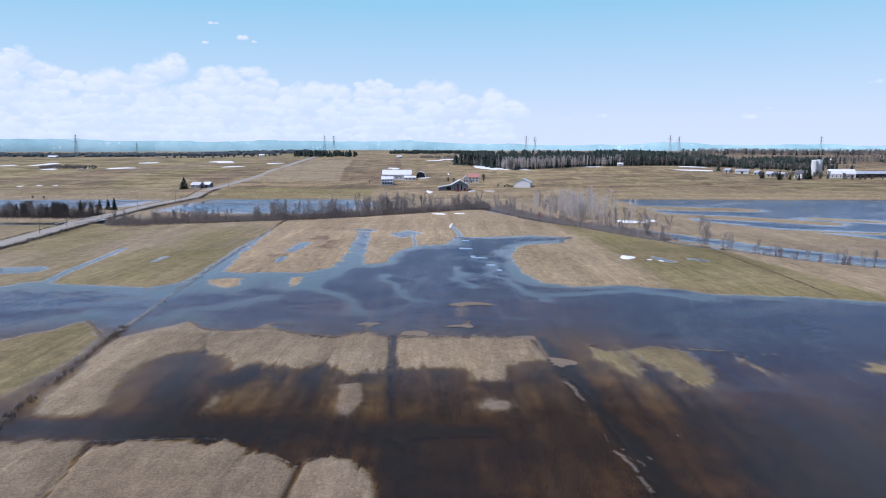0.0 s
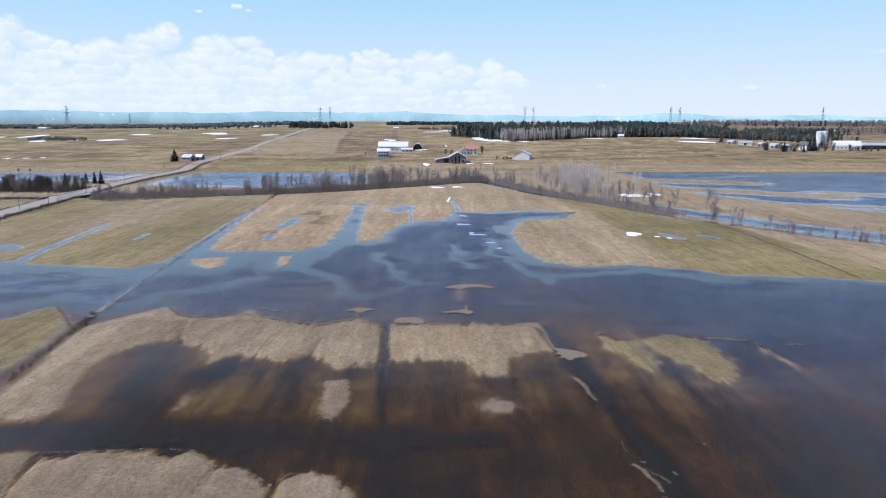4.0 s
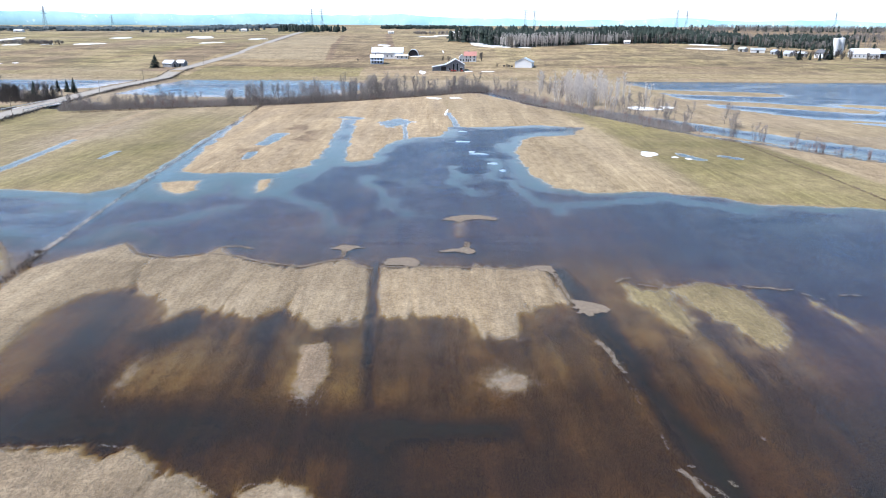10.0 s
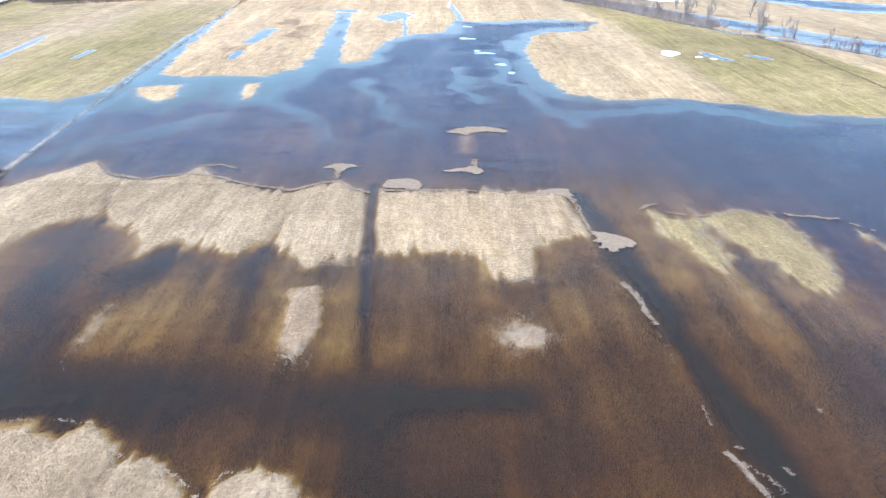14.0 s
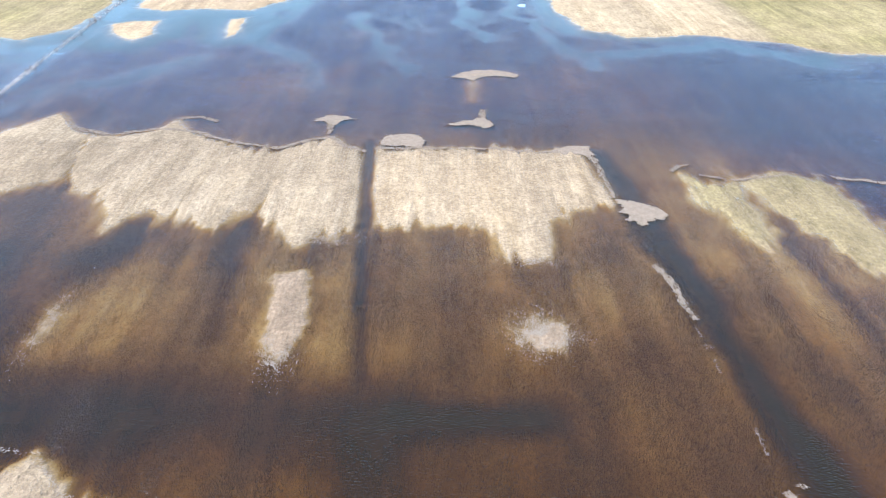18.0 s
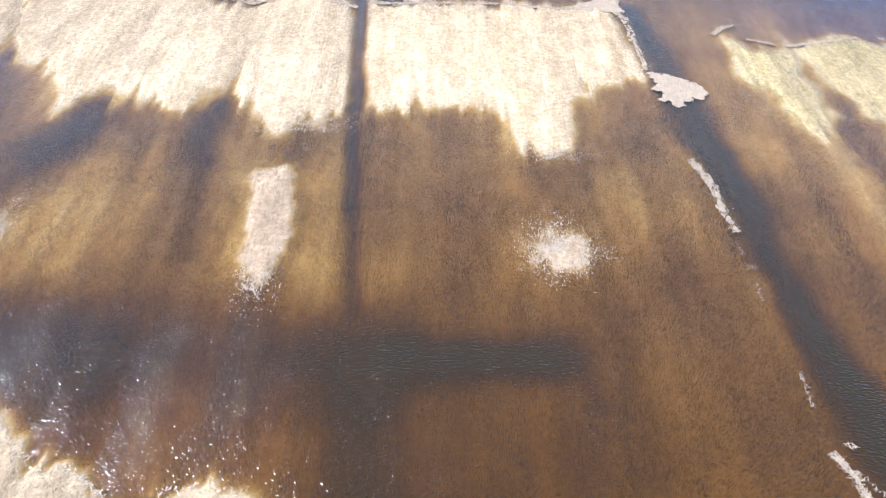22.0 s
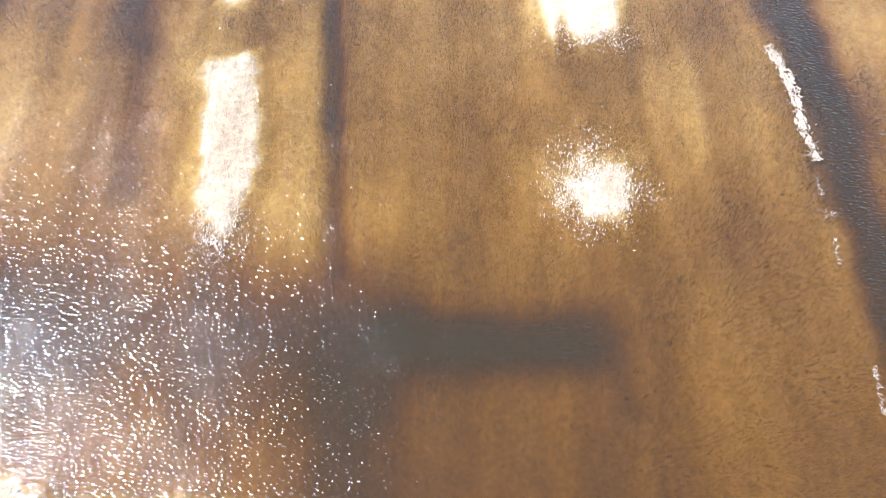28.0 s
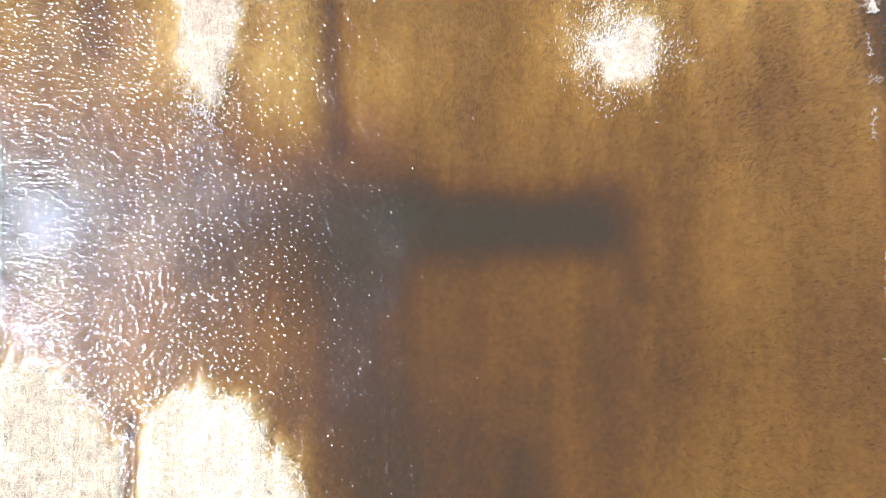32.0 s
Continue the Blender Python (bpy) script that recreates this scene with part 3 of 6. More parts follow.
def land(x, y):
    """Height of the ground (flood level is 0)."""
    wx = x + 0.35 * rough(x, y, 2.2, 3) + 0.5 * value_noise(x, y, 7, 9)
    wy = y + 0.35 * rough(x, y, 2.2, 5) + 0.5 * value_noise(x, y, 7, 11)
    dry = np.full(x.shape, -14.0)
    comb = np.where(y < 152, 1.2 * value_noise(x, y * 0.05, 0.9, 44) + 0.9 * value_noise(x, y * 0.04, 2.4, 45) + 0.9 * value_noise(x, y * 0.1, 0.45, 46), 0)
    for poly, ragged in LANDS:
        d = inside(poly, x + (wx - x) * ragged, y + (wy - y) * ragged + comb)
        if poly in (PATCH, FUZZY, ISLET):
            d = d - (0.15 if poly is PATCH else 0.8) + (0.5 if poly is FUZZY else 0.2) * value_noise(x, y * 0.6, 1.6, 47) + (0.5 if poly is FUZZY else 0.3) * value_noise(x, y * 0.7, 0.5, 48)
            d = np.where(d < 0, np.maximum((2.6 if poly is PATCH else 0.9) * d, -14), d)
        elif poly in (SEDGE_A, SEDGE_B, SEDGE_C, SEDGE_D):
            d = d + 1.5 * value_noise(x, y * 0.10, 1.5, 53) + 0.8 * value_noise(x, y * 0.2, 0.7, 54) - (1.8 if poly is SEDGE_C else 0.5)
        elif poly in (NUB_A, NUB_B):
            d = d - 0.5
        dry = np.maximum(dry, d)
    far = y > 150
    carve = np.full(x.shape, 99.0)
    river = along(RIVER, x[far], y[far]) - np.where(x[far] > 45, 9.0, 6.0)
    carve[far] = river
    for pool in (LAKE, POND_N, POND_NW, DIAMOND):
        wet = -inside(pool, wx[far] + 3 * value_noise(x[far], y[far], 40, 21), wy[far] + 3 * value_noise(x[far], y[far], 30, 22), 60)
        if pool is LAKE:
            for line, half in TONGUES:
                wet = np.maximum(wet, half + 2.5 * value_noise(x[far], y[far], 18, 31) - along(line, x[far], y[far]))
        carve[far] = np.minimum(carve[far], wet)
    for line, half in PUDDLES:
        carve[far] = np.minimum(carve[far], along(line, wx[far], wy[far]) - half)
    dry = np.minimum(dry, carve)
    rows = value_noise(x, y * 0.06, 1.1, 41) * 0.5 + value_noise(x, y * 0.03, 3.6, 42)
    deep = np.interp(y, [60, 86, 99, 110, 118, 135, 150, 180, 260], [0.44, 0.385, 0.33, 0.262, 0.25, 0.29, 0.40, 0.48, 0.8]) + np.interp(x, [8, 14, 22, 36, 64], [0, -0.015, 0.0, 0.05, 0.24])
    deep = deep + 0.06 * rows + 0.012 * value_noise(x, y * 0.08, 0.5, 43) + 0.10 * rough(x, y, 16, 51)
    z = np.where(dry > 0, 0.32 * (1 - np.exp(-dry / 3.5)), -np.maximum(deep, 0.06) * (1 - np.exp(np.minimum(dry, 0) / np.interp(y, [92, 122], [0.6, 0.95]))))
    wander = 0.5 * rough(x, y, 4.5, 57)
    for line, half, more in DITCHES:
        d = along(line, x + wander * min(1, half / 2), y + wander) / half
        z -= more * np.exp(-d * d * 1.1) * (1 + 0.25 * rough(x, y, 5, 55, 2))
    z += np.where(np.abs(dry) < 6, 0.030 * rough(x, y * 0.35, 0.9, 61, 2), 0)
    z -= 9.5 * np.clip((-x / np.maximum(y, 300) - 0.22) / 0.15, 0, 1) * np.clip((y - 1150) / 350, 0, 1)
    swell = np.clip((y - 575) / 150, 0, 1) * (2.2 * value_noise(x, y, 210, 71) + 1.0 * value_noise(x, y, 80, 72))
    z += np.interp(y + 30 * value_noise(x, y * 0.2, 260, 73) * np.clip((y - 700) / 300, 0, 1), HILL_Y, HILL_Z) + swell
    d = np.abs(x - road_x(y))
    bed = np.interp(y, [100, 200, 575, 640], [1.1, 1.1, 1.3, 0.5]) + np.interp(y, HILL_Y, HILL_Z)
    lift = np.clip((8.5 - d) / 4.0, 0, 1) * ((y > 90) & (y < 2000)) * np.clip((along(RIVER, x, y) - 6) / 2.5, 0, 1)
    return z * (1 - lift) + bed * lift, dry


def steps(*stretches):
    """Grid lines: (from, to, spacing) one after another."""
    out = []
    for a, b, d in stretches:
        n = max(1, round((b - a) / d))
        out += [a + (b - a) * i / n for i in range(n)]
    return np.array(out + [stretches[-1][1]])


GX = steps((-4900, -900, 160), (-900, -300, 25), (-300, -140, 4), (-140, -72, 1.2), (-72, -30, 0.6), (-30, 32, 0.4), (32, 64, 0.6), (64, 125, 1.2), (125, 300, 4), (300, 900, 20), (900, 4900, 160))
GY = steps((-900, 40, 60), (40, 74, 2), (74, 120, 0.4), (120, 165, 0.55), (165, 260, 1.0), (260, 420, 1.7), (420, 620, 3), (620, 1300, 12), (1300, 4880, 120))
XX, YY = np.meshgrid(GX, GY)
XX, YY = XX.ravel(), YY.ravel()
ZZ, DRY = land(XX, YY)
NX, NY = len(GX), len(GY)


def place_in(line, v):
    lo, hi = 0, len(line)
    while lo < hi:
        mid = (lo + hi) // 2
        if v < line[mid]:
            hi = mid
        else:
            lo = mid + 1
    return lo


XS, YS, ZS = GX.tolist(), GY.tolist(), ZZ.tolist()


def height(x, y):
    """Height of the ground mesh at a place."""
    i = min(max(place_in(XS, x) - 1, 0), NX - 2)
    j = min(max(place_in(YS, y) - 1, 0), NY - 2)
    u, v, k = (x - XS[i]) / (XS[i + 1] - XS[i]), (y - YS[j]) / (YS[j + 1] - YS[j]), j * NX + i
    return (ZS[k] * (1 - u) + ZS[k + 1] * u) * (1 - v) + (ZS[k + NX] * (1 - u) + ZS[k + NX + 1] * u) * v


def sheet(name, z, keep, material):
    """A grid mesh over the land lines, with the cells in keep alone."""
    idx = np.arange(NX * NY).reshape(NY, NX)
    quads = np.stack([idx[:-1, :-1], idx[:-1, 1:], idx[1:, 1:], idx[1:, :-1]], -1).reshape(-1, 4)
    quads = quads[keep[quads].any(1)]
    used, quads = np.unique(quads, return_inverse=True)
    quads = quads.reshape(-1, 4)
    me = bpy.data.meshes.new(name)
    me.vertices.add(len(used))
    me.vertices.foreach_set("co", np.stack([XX[used], YY[used], z[used]], 1).astype(np.float32).ravel())
    me.loops.add(quads.size)
    me.loops.foreach_set("vertex_index", quads.ravel().astype(np.int32))
    me.polygons.add(len(quads))
    me.polygons.foreach_set("loop_start", np.arange(0, quads.size, 4, dtype=np.int32))
    me.polygons.foreach_set("use_smooth", np.ones(len(quads), bool))
    me.update()
    me.validate()
    me.materials.append(material)
    return new(name, me), used


def point_colour(me, name, rgb):
    a = me.attributes.new(name, "FLOAT_COLOR", "POINT")
    a.data.foreach_set("color", np.concatenate([rgb, np.ones((len(rgb), 1))], 1).astype(np.float32).ravel())


def point_value(me, name, v):
    me.attributes.new(name, "FLOAT", "POINT").data.foreach_set("value", np.asarray(v, np.float32))


def soft(v, a, b):
    t = np.clip((v - a) / (b - a), 0, 1)
    return t * t * (3 - 2 * t)


ground, used = sheet("ground", ZZ, np.ones(NX * NY, bool), GROUND)
tagged(ground, "flooded farmland with straw stubble, dull grass and brown fields", "ground", kind="structure")
UU, VV = XX * 0.963 - YY * 0.268, XX * 0.268 + YY * 0.963    # across and along the folds of the far slopes
grassy = np.maximum.reduce([soft(inside(p, XX, YY), -2, 2) * (0.45 + 0.5 * rough(XX, YY * 0.35, 26, 93)) for p in (FIELD_NW, BANK_W)] + [soft(inside(FIELD_E, XX, YY), -2, 2) * (0.3 + 0.12 * rough(XX, YY * 0.4, 20, 103) + 0.1 * soft(XX - 3 * rough(XX, YY, 18, 82), 40, 60) + 0.6 * soft(XX + 0.03 * (YY - 214) - 2 * rough(XX, YY, 14, 94), 66, 70))])
grassy = np.maximum(grassy, 0.7 * np.maximum.reduce([soft(inside(p, XX, YY), -4, 1) for p in (SEDGE_A, SEDGE_B, SEDGE_C, SEDGE_D)]))
grassy = np.maximum(grassy, 0.85 * soft(inside(BANK_W, XX, YY), -2, 2))
grassy *= 1 - 0.8 * soft(XX - 0.12 * (290 - YY), 108, 112)
grassy *= 1 - 0.9 * (along([(-126, 247), (-130, 284), (-137, 376)], XX, YY) < 1.8)
grassy = np.where(YY > 575, 0.42 + 0.45 * value_noise(XX, YY * 0.5, 160, 83), grassy)
tan = np.maximum.reduce([soft(inside(p, XX, YY), -3, 2) for p in (FIELD_N, NUB_A, NUB_B)])
tan = np.maximum(tan, 0.5 * soft(inside(BAR_EAST, XX, YY), -2, 3))
tan = np.maximum(tan, 0.9 * (along([(-126, 247), (-130, 284), (-137, 376)], XX, YY) < 1.8))
meadow = (YY > 300) & (XX > 105) & (YY < 585)
tan, grassy = np.where(meadow, 0.3, tan), np.where(meadow, 0.35 + 0.3 * rough(XX * 0.4, YY, 30, 102), grassy)
tan = np.maximum(tan, 0.6 * soft(inside(FIELD_E, XX, YY), -2, 2) * (1 - soft(XX + 0.03 * (YY - 214), 60, 70)))
tan = np.where(YY > 590, np.maximum(tan, 0.55 + 0.3 * value_noise(XX, YY * 0.7, 120, 86)), tan)
tan = np.where((YY > 590) & (XX < -212), 0.05, tan)
tan = np.maximum(tan, 0.75 * soft(XX - 0.12 * (290 - YY), 109, 113) * soft(inside(FIELD_E, XX, YY), -2, 2))
grassy = np.where((YY > 590) & (XX < -212), 0.42 + 0.6 * value_noise(UU, VV * 0.15, 44, 95), grassy)
tan = np.where((YY > 640) & (XX > -200) & (XX < -140) & (YY < 1150), 0.9, tan)
strips = np.floor(XX / 17 + 0.01 * YY) * 3.7
west, east = -102 - 0.1 * (YY - 710), -43 - 0.078 * (YY - 724)
dark = np.where((YY > 700) & (YY < 1220) & (XX > west) & (XX < east), 0.55 + 0.4 * (lattice(strips, 1.0, 3) - 0.3), 0.0)
dark = np.maximum(dark, np.where((YY > 600) & (XX > -212), 0.42 * soft(value_noise(XX + 0.7 * YY, YY * 3.0, 150, 84) + 0.5 * value_noise(XX, YY * 4, 60, 87), 0.15, 0.6), 0))
dark = np.maximum(dark, np.where((YY > 1000) & (XX > 330), 0.7, 0))
olive = (YY > 585) & (YY < 655) & (XX > -190) & (XX < -60)
grassy, tan = np.where(olive, 0.85, grassy), np.where(olive, 0.0, tan)
dark = np.maximum(dark, np.where((YY > 655) & (YY < 735) & (XX > -190) & (XX < -65), 0.45, 0))
for line in ([(-101, 700), (-148, 1180)], [(-42, 724), (-80, 1220)], [(-190, 735), (-60, 742)], [(-190, 640), (90, 650)], [(90, 700), (520, 690)], [(120, 640), (520, 660)]):
    dark = np.maximum(dark, 0.85 * (along(line, XX, YY) < 4) * (YY > 600))
fold = soft(value_noise(UU, VV * 0.13, 50, 88) + 0.7 * value_noise(UU, VV * 0.18, 21, 89), -0.1, 0.6)
dark = np.maximum(dark, np.where((YY > 600) & (XX < -212), 0.04 + 0.6 * fold, np.where((YY > 600) & (XX > 60), 0.04 + 0.34 * fold, np.where((YY > 600) & ~olive, 0.3, 0))))
dark = np.maximum.reduce([dark] + [w * soft(inside(p, XX, YY), -1, 2) for p, w in ((FIELD_SW, 0.12), (FIELD_S, 0.2))] + [0.35 * soft(inside(p, XX, YY), -2, 1) for p in (PATCH, FUZZY)] )
pale = (YY > 700) & (YY < 1180) & (XX > road_x(YY) + 5) & (XX < west - 2)
grassy, tan, dark = np.where(pale, 0, grassy), np.where(pale, 0.12, tan), np.where(pale, 0, dark)
mud = soft(rough(XX, YY * 0.5, 8, 85), 0.05, 0.45) * soft(inside([(-70, 250), (-76, 320), (-46, 330), (-42, 262)], XX, YY), -4, 6)
point_colour(ground.data, "cover", np.stack([np.clip(grassy, 0, 1), np.clip(tan, 0, 1), np.clip(dark, 0, 1)], 1)[used])
point_value(ground.data, "mud", mud[used])
point_value(ground.data, "far_field", (soft(YY, 585, 640) * np.where(pale, 0.35, 1.0))[used])
point_value(ground.data, "silted", soft(-ZZ[used], 0.05, 0.16))

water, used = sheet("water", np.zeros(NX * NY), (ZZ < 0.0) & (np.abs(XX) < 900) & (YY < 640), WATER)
tagged(water, "shallow brown flood water, rippled by the wind", "flood water", kind="structure")
depth = np.clip(-ZZ[used], 0, 3)
point_value(water.data, "depth", depth)
point_colour(water.data, "tint", np.exp(-depth[:, None] * np.array([[1.08, 2.02, 4.7]])))
shore = np.clip(-DRY[used], 0, 14)
far_off = np.maximum(soft(YY[used], 142, 168), soft(XX[used], 26, 50) * soft(YY[used], 90, 120))
point_value(water.data, "open_water", far_off)
point_value(water.data, "fetch", soft(YY[used], 150, 185))
point_value(water.data, "sheen", np.clip(soft(YY[used], 100, 195) + 0.22 * soft(np.abs(XX[used] + 4), 30, 66), 0, 1))
lee = 6 * soft(-XX[used], 30, 60) + 1 * soft(YY[used], 200, 240) - 9 * soft(XX[used], 20, 30) * (1 - soft(YY[used], 150, 180))
ripple = 1 - far_off * (0.25 + 0.72 * (1 - soft(shore + 3.5 * rough(XX[used], YY[used], 11, 91) - lee, 0.5, 8.0)))
# pale film: painted sky sheen on slicks, lake and northern shores, ice on ponds
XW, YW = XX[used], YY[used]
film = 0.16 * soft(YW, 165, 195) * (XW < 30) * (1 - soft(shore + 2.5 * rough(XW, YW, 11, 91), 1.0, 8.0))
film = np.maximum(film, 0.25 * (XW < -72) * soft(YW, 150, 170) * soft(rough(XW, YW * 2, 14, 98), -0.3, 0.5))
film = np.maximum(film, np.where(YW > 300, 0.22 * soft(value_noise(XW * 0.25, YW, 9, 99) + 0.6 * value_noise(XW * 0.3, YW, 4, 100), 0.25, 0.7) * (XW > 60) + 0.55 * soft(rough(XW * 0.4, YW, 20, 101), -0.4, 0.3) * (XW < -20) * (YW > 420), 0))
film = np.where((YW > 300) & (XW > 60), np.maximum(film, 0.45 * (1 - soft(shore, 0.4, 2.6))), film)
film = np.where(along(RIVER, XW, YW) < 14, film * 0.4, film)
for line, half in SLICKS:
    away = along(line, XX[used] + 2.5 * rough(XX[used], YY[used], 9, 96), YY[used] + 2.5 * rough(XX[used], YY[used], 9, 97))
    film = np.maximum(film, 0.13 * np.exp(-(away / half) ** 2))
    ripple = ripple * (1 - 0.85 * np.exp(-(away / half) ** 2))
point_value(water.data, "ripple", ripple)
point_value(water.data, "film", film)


# ---- rim of the world: far hills, clouds ----
def far_hills():
    pts, n = [], 260
    for ring, low in ((4560, True), (4600, False), (4760, True)):
        for i in range(n + 1):
            w = radians(-75 + 150 * i / n)
            a = math.degrees(w)
            base = 74 + 12 * math.exp(-((a + 24) / 20) ** 2) + 10 * math.exp(-((a + 5) / 6) ** 2) - 20 * soft(np.array(a), 4, 14)
            h = base + 13 * float(value_noise(np.array(a * 1.0), np.array(1.0), 3.1, 5)) + 8 * float(value_noise(np.array(a * 1.0), np.array(2.0), 0.9, 6))
            h += 26 * math.exp(-((a - 18) / 2.2) ** 2)
            pts.append((ring * math.sin(w), ring * math.cos(w), 20 if low else 38 + h * 0.64))
    s = Shape()
    k = n + 1
    s.add(pts, [(r * k + i, r * k + i + 1, (r + 1) * k + i + 1, (r + 1) * k + i) for r in (0, 1) for i in range(n)])
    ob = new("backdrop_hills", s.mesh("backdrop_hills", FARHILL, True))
    tagged(ob, "hazy blue hills far beyond the fields", "hills", kind="structure")


far_hills()


def cloud_bank():
    """A curved sheet far out, on which rows of heaped cumulus lie; cover and lit say how thick and bright they are."""
    ring = 4820
    aa, ee = steps((-85, -40, 2.5), (-40, 40, 0.16), (40, 85, 2.5)), steps((-0.6, 11.5, 0.11), (11.5, 20, 0.8), (20, 61.5, 2.2))
    a, e = np.meshgrid(aa, ee)
    a, e = a.ravel(), e.ravel()
    cover, lit = np.full(a.shape, -1.0), np.zeros(a.shape)
    jag = 0.5 * rough(a, e * 1.5, 1.3, 12, 4)
    rng = random.Random(5)
    puffs = []
    for base, count, east in ((0.9, 28, 7), (1.5, 26, 6), (2.1, 24, 5.5), (2.8, 20, 5), (3.5, 17, 4), (4.3, 13, 2), (5.0, 7, -5), (5.6, 3, -8)):
        for k in range(count):
            at, wide = -39 + (east + 39) * (k + rng.uniform(0.1, 0.9)) / count, rng.uniform(0.8, 2.4) * (0.65 + 0.15 * base)
            for q in range(rng.choice((3, 4, 5))):
                u = rng.uniform(-1, 1)
                puffs.append((at + u * wide, base + rng.uniform(-0.1, 0.15), wide * rng.uniform(0.35, 0.6), wide * rng.uniform(0.35, 0.65) * (1.1 - 0.6 * abs(u))))
    # stragglers above the bank and thin ones to the east
    for at, base, wide in ((-20.6, 6.2, 1.0), (-17.5, 9.3, 0.35), (-15.6, 8.3, 0.55), (-14.6, 8.1, 0.25), (-18.2, 7.9, 0.3), (-33, 6.4, 0.8), (-30.8, 6.6, 0.45), (9.8, 2.5, 0.5), (12.6, 2.6, 0.6), (13.3, 2.4, 0.5), (23.2, 2.4, 0.8), (24.5, 3.0, 0.4), (5.6, 3.0, 0.5), (31, 4.6, 0.6)):
        for q in range(3):
            puffs.append((at + rng.uniform(-0.7, 0.7) * wide, base, wide * 0.6, wide * rng.uniform(0.3, 0.6)))
    for pa, pe, ra, re in puffs:
        near = (np.abs(a - pa) < 1.6 * ra) & (np.abs(e - pe) < 1.6 * re)
        up = (e[near] - pe) / re
        f = 1 - ((a[near] - pa) / ra) ** 2 - np.where(up < 0, 5.0, 1.0) * up * up
        better = f > cover[near]
        idx = np.flatnonzero(near)[better]
        cover[idx], lit[idx] = f[better], np.clip(0.35 + 0.75 * up[better], 0, 1)
    cover = np.clip(cover + 0.30 * jag - 0.55 * soft(a, 7, 10), -1, 1) * 0.8 + 0.24
    s = Shape()
    w = np.radians(a)
    k = len(aa)
    s.add(np.stack([ring * np.sin(w), ring * np.cos(w), 40 + ring * np.tan(np.radians(e))], 1).tolist(), [(j * k + i, j * k + i + 1, (j + 1) * k + i + 1, (j + 1) * k + i) for j in range(len(ee) - 1) for i in range(k - 1)])
    ob = new("backdrop_clouds", s.mesh("backdrop_clouds", CLOUD, True))
    point_value(ob.data, "cover", cover)
    point_value(ob.data, "lit", np.clip(lit + 0.5 * jag, 0, 1))
    point_value(ob.data, "low", np.interp(e, [0, 2.5, 6, 11, 16], [1.0, 0.9, 0.58, 0.14, 0.0]))
    point_value(ob.data, "veil", np.interp(e, [0, 12, 24, 48, 61], [0.97, 0.93, 0.9, 0.88, 0.0]) * np.interp(np.abs(a), [55, 85], [1, 0]))
    point_value(ob.data, "high", soft(e, 11.5, 18))
    point_value(ob.data, "crest", soft(e, 30, 46))
    ob.visible_shadow = False
    tagged(ob, "white heaped clouds low over the far hills", "clouds", kind="structure")


cloud_bank()


# ---- road ----
def ribbon(name, line_y, half, lift, thick, material, label, off=0.0):
    s = Shape()
    top = []
    for y in line_y:
        x = float(road_x(y)) + off
        z = float(np.interp(y, [100, 200, 575, 640], [1.1, 1.1, 1.3, 0.5]) + np.interp(y, HILL_Y, HILL_Z)) + lift
        top.append([(x - half, y, z), (x + half, y, z), (x + half, y, z - thick), (x - half, y, z - thick)])
    pts = [p for q in top for p in q]
    f = [(4 * i + a, 4 * i + 4 + a, 4 * i + 4 + (a + 1) % 4, 4 * i + (a + 1) % 4) for i in range(len(top) - 1) for a in range(4)]
    s.add(pts, [tuple(reversed(q)) for q in f])
    return s


LINE = list(np.arange(100, 1500, 12.0))
road = tagged(new("road", ribbon("road", LINE, 3.6, 0.12, 0.4, ASPHALT, "").mesh("road", ASPHALT)), "worn grey asphalt country road on a low bank", "road", kind="structure")
for side in (-1, 1):
    part("shoulder", ribbon("shoulder", LINE, 0.9, 0.10, 0.4, GRAVEL, "", side * 4.5), GRAVEL, road, "gravel shoulder")


def bridge(x, y):
    b = thing("road_bridge", pose(x, y, 1.4), "low road bridge with pale guard rails over the river", "bridge")
    part("deck", Shape().box(-5.4, -13, -0.55, 5.4, 13, -0.12), CONCRETE, b)
    for side in (-1, 1):
        part("guard_rail", Shape().box(side * 5.2 - 0.06, -22, 0.5, side * 5.2 + 0.06, 22, 0.78), TIN, b)
        for k in range(12):
            part("post", Shape().box(side * 5.2 - 0.07, -22 + 4 * k, -0.1, side * 5.2 + 0.07, -21.85 + 4 * k, 0.9), POLEWOOD, b)
        part("abutment", Shape().box(-5.3, side * 9, -3.0, 5.3, side * 13, -0.55), CONCRETE, b)
    part("pier", Shape().box(-4.8, -0.5, -3.2, 4.8, 0.5, -0.55), CONCRETE, b)


bridge(float(road_x(382)), 382)


def utility_pole():
    p = thing("utility_pole", pose(0, 0, 0), "weathered wooden utility pole with a crossarm beside the road", "pole", "poles along the road")
    part("pole", Shape().tube((0, 0, -1), (0, 0, 9.2), 0.13, 0.09, 7), POLEWOOD, p)
    part("crossarm", Shape().box(-1.1, -0.07, 8.7, 1.1, 0.07, 8.85), POLEWOOD, p)
    for k in (-0.9, 0.9):
        part("insulator", Shape().tube((k, 0, 8.85), (k, 0, 9.1), 0.06, 0.04, 6), CONCRETE, p)
    return p


POLES = [(-176, 276), (-186, 322), (-183, 340), (-191, 392), (-212, 402), (-198, 455), (-198, 520), (-195, 640), (-192, 740), (-196, 860)]
first = utility_pole()
first.matrix_world = pose(POLES[0][0], POLES[0][1], height(*POLES[0]))
for x, y in POLES[1:]:
    copy_thing(first, pose(x, y, height(x, y), 0, 0, random.uniform(-8, 8)))


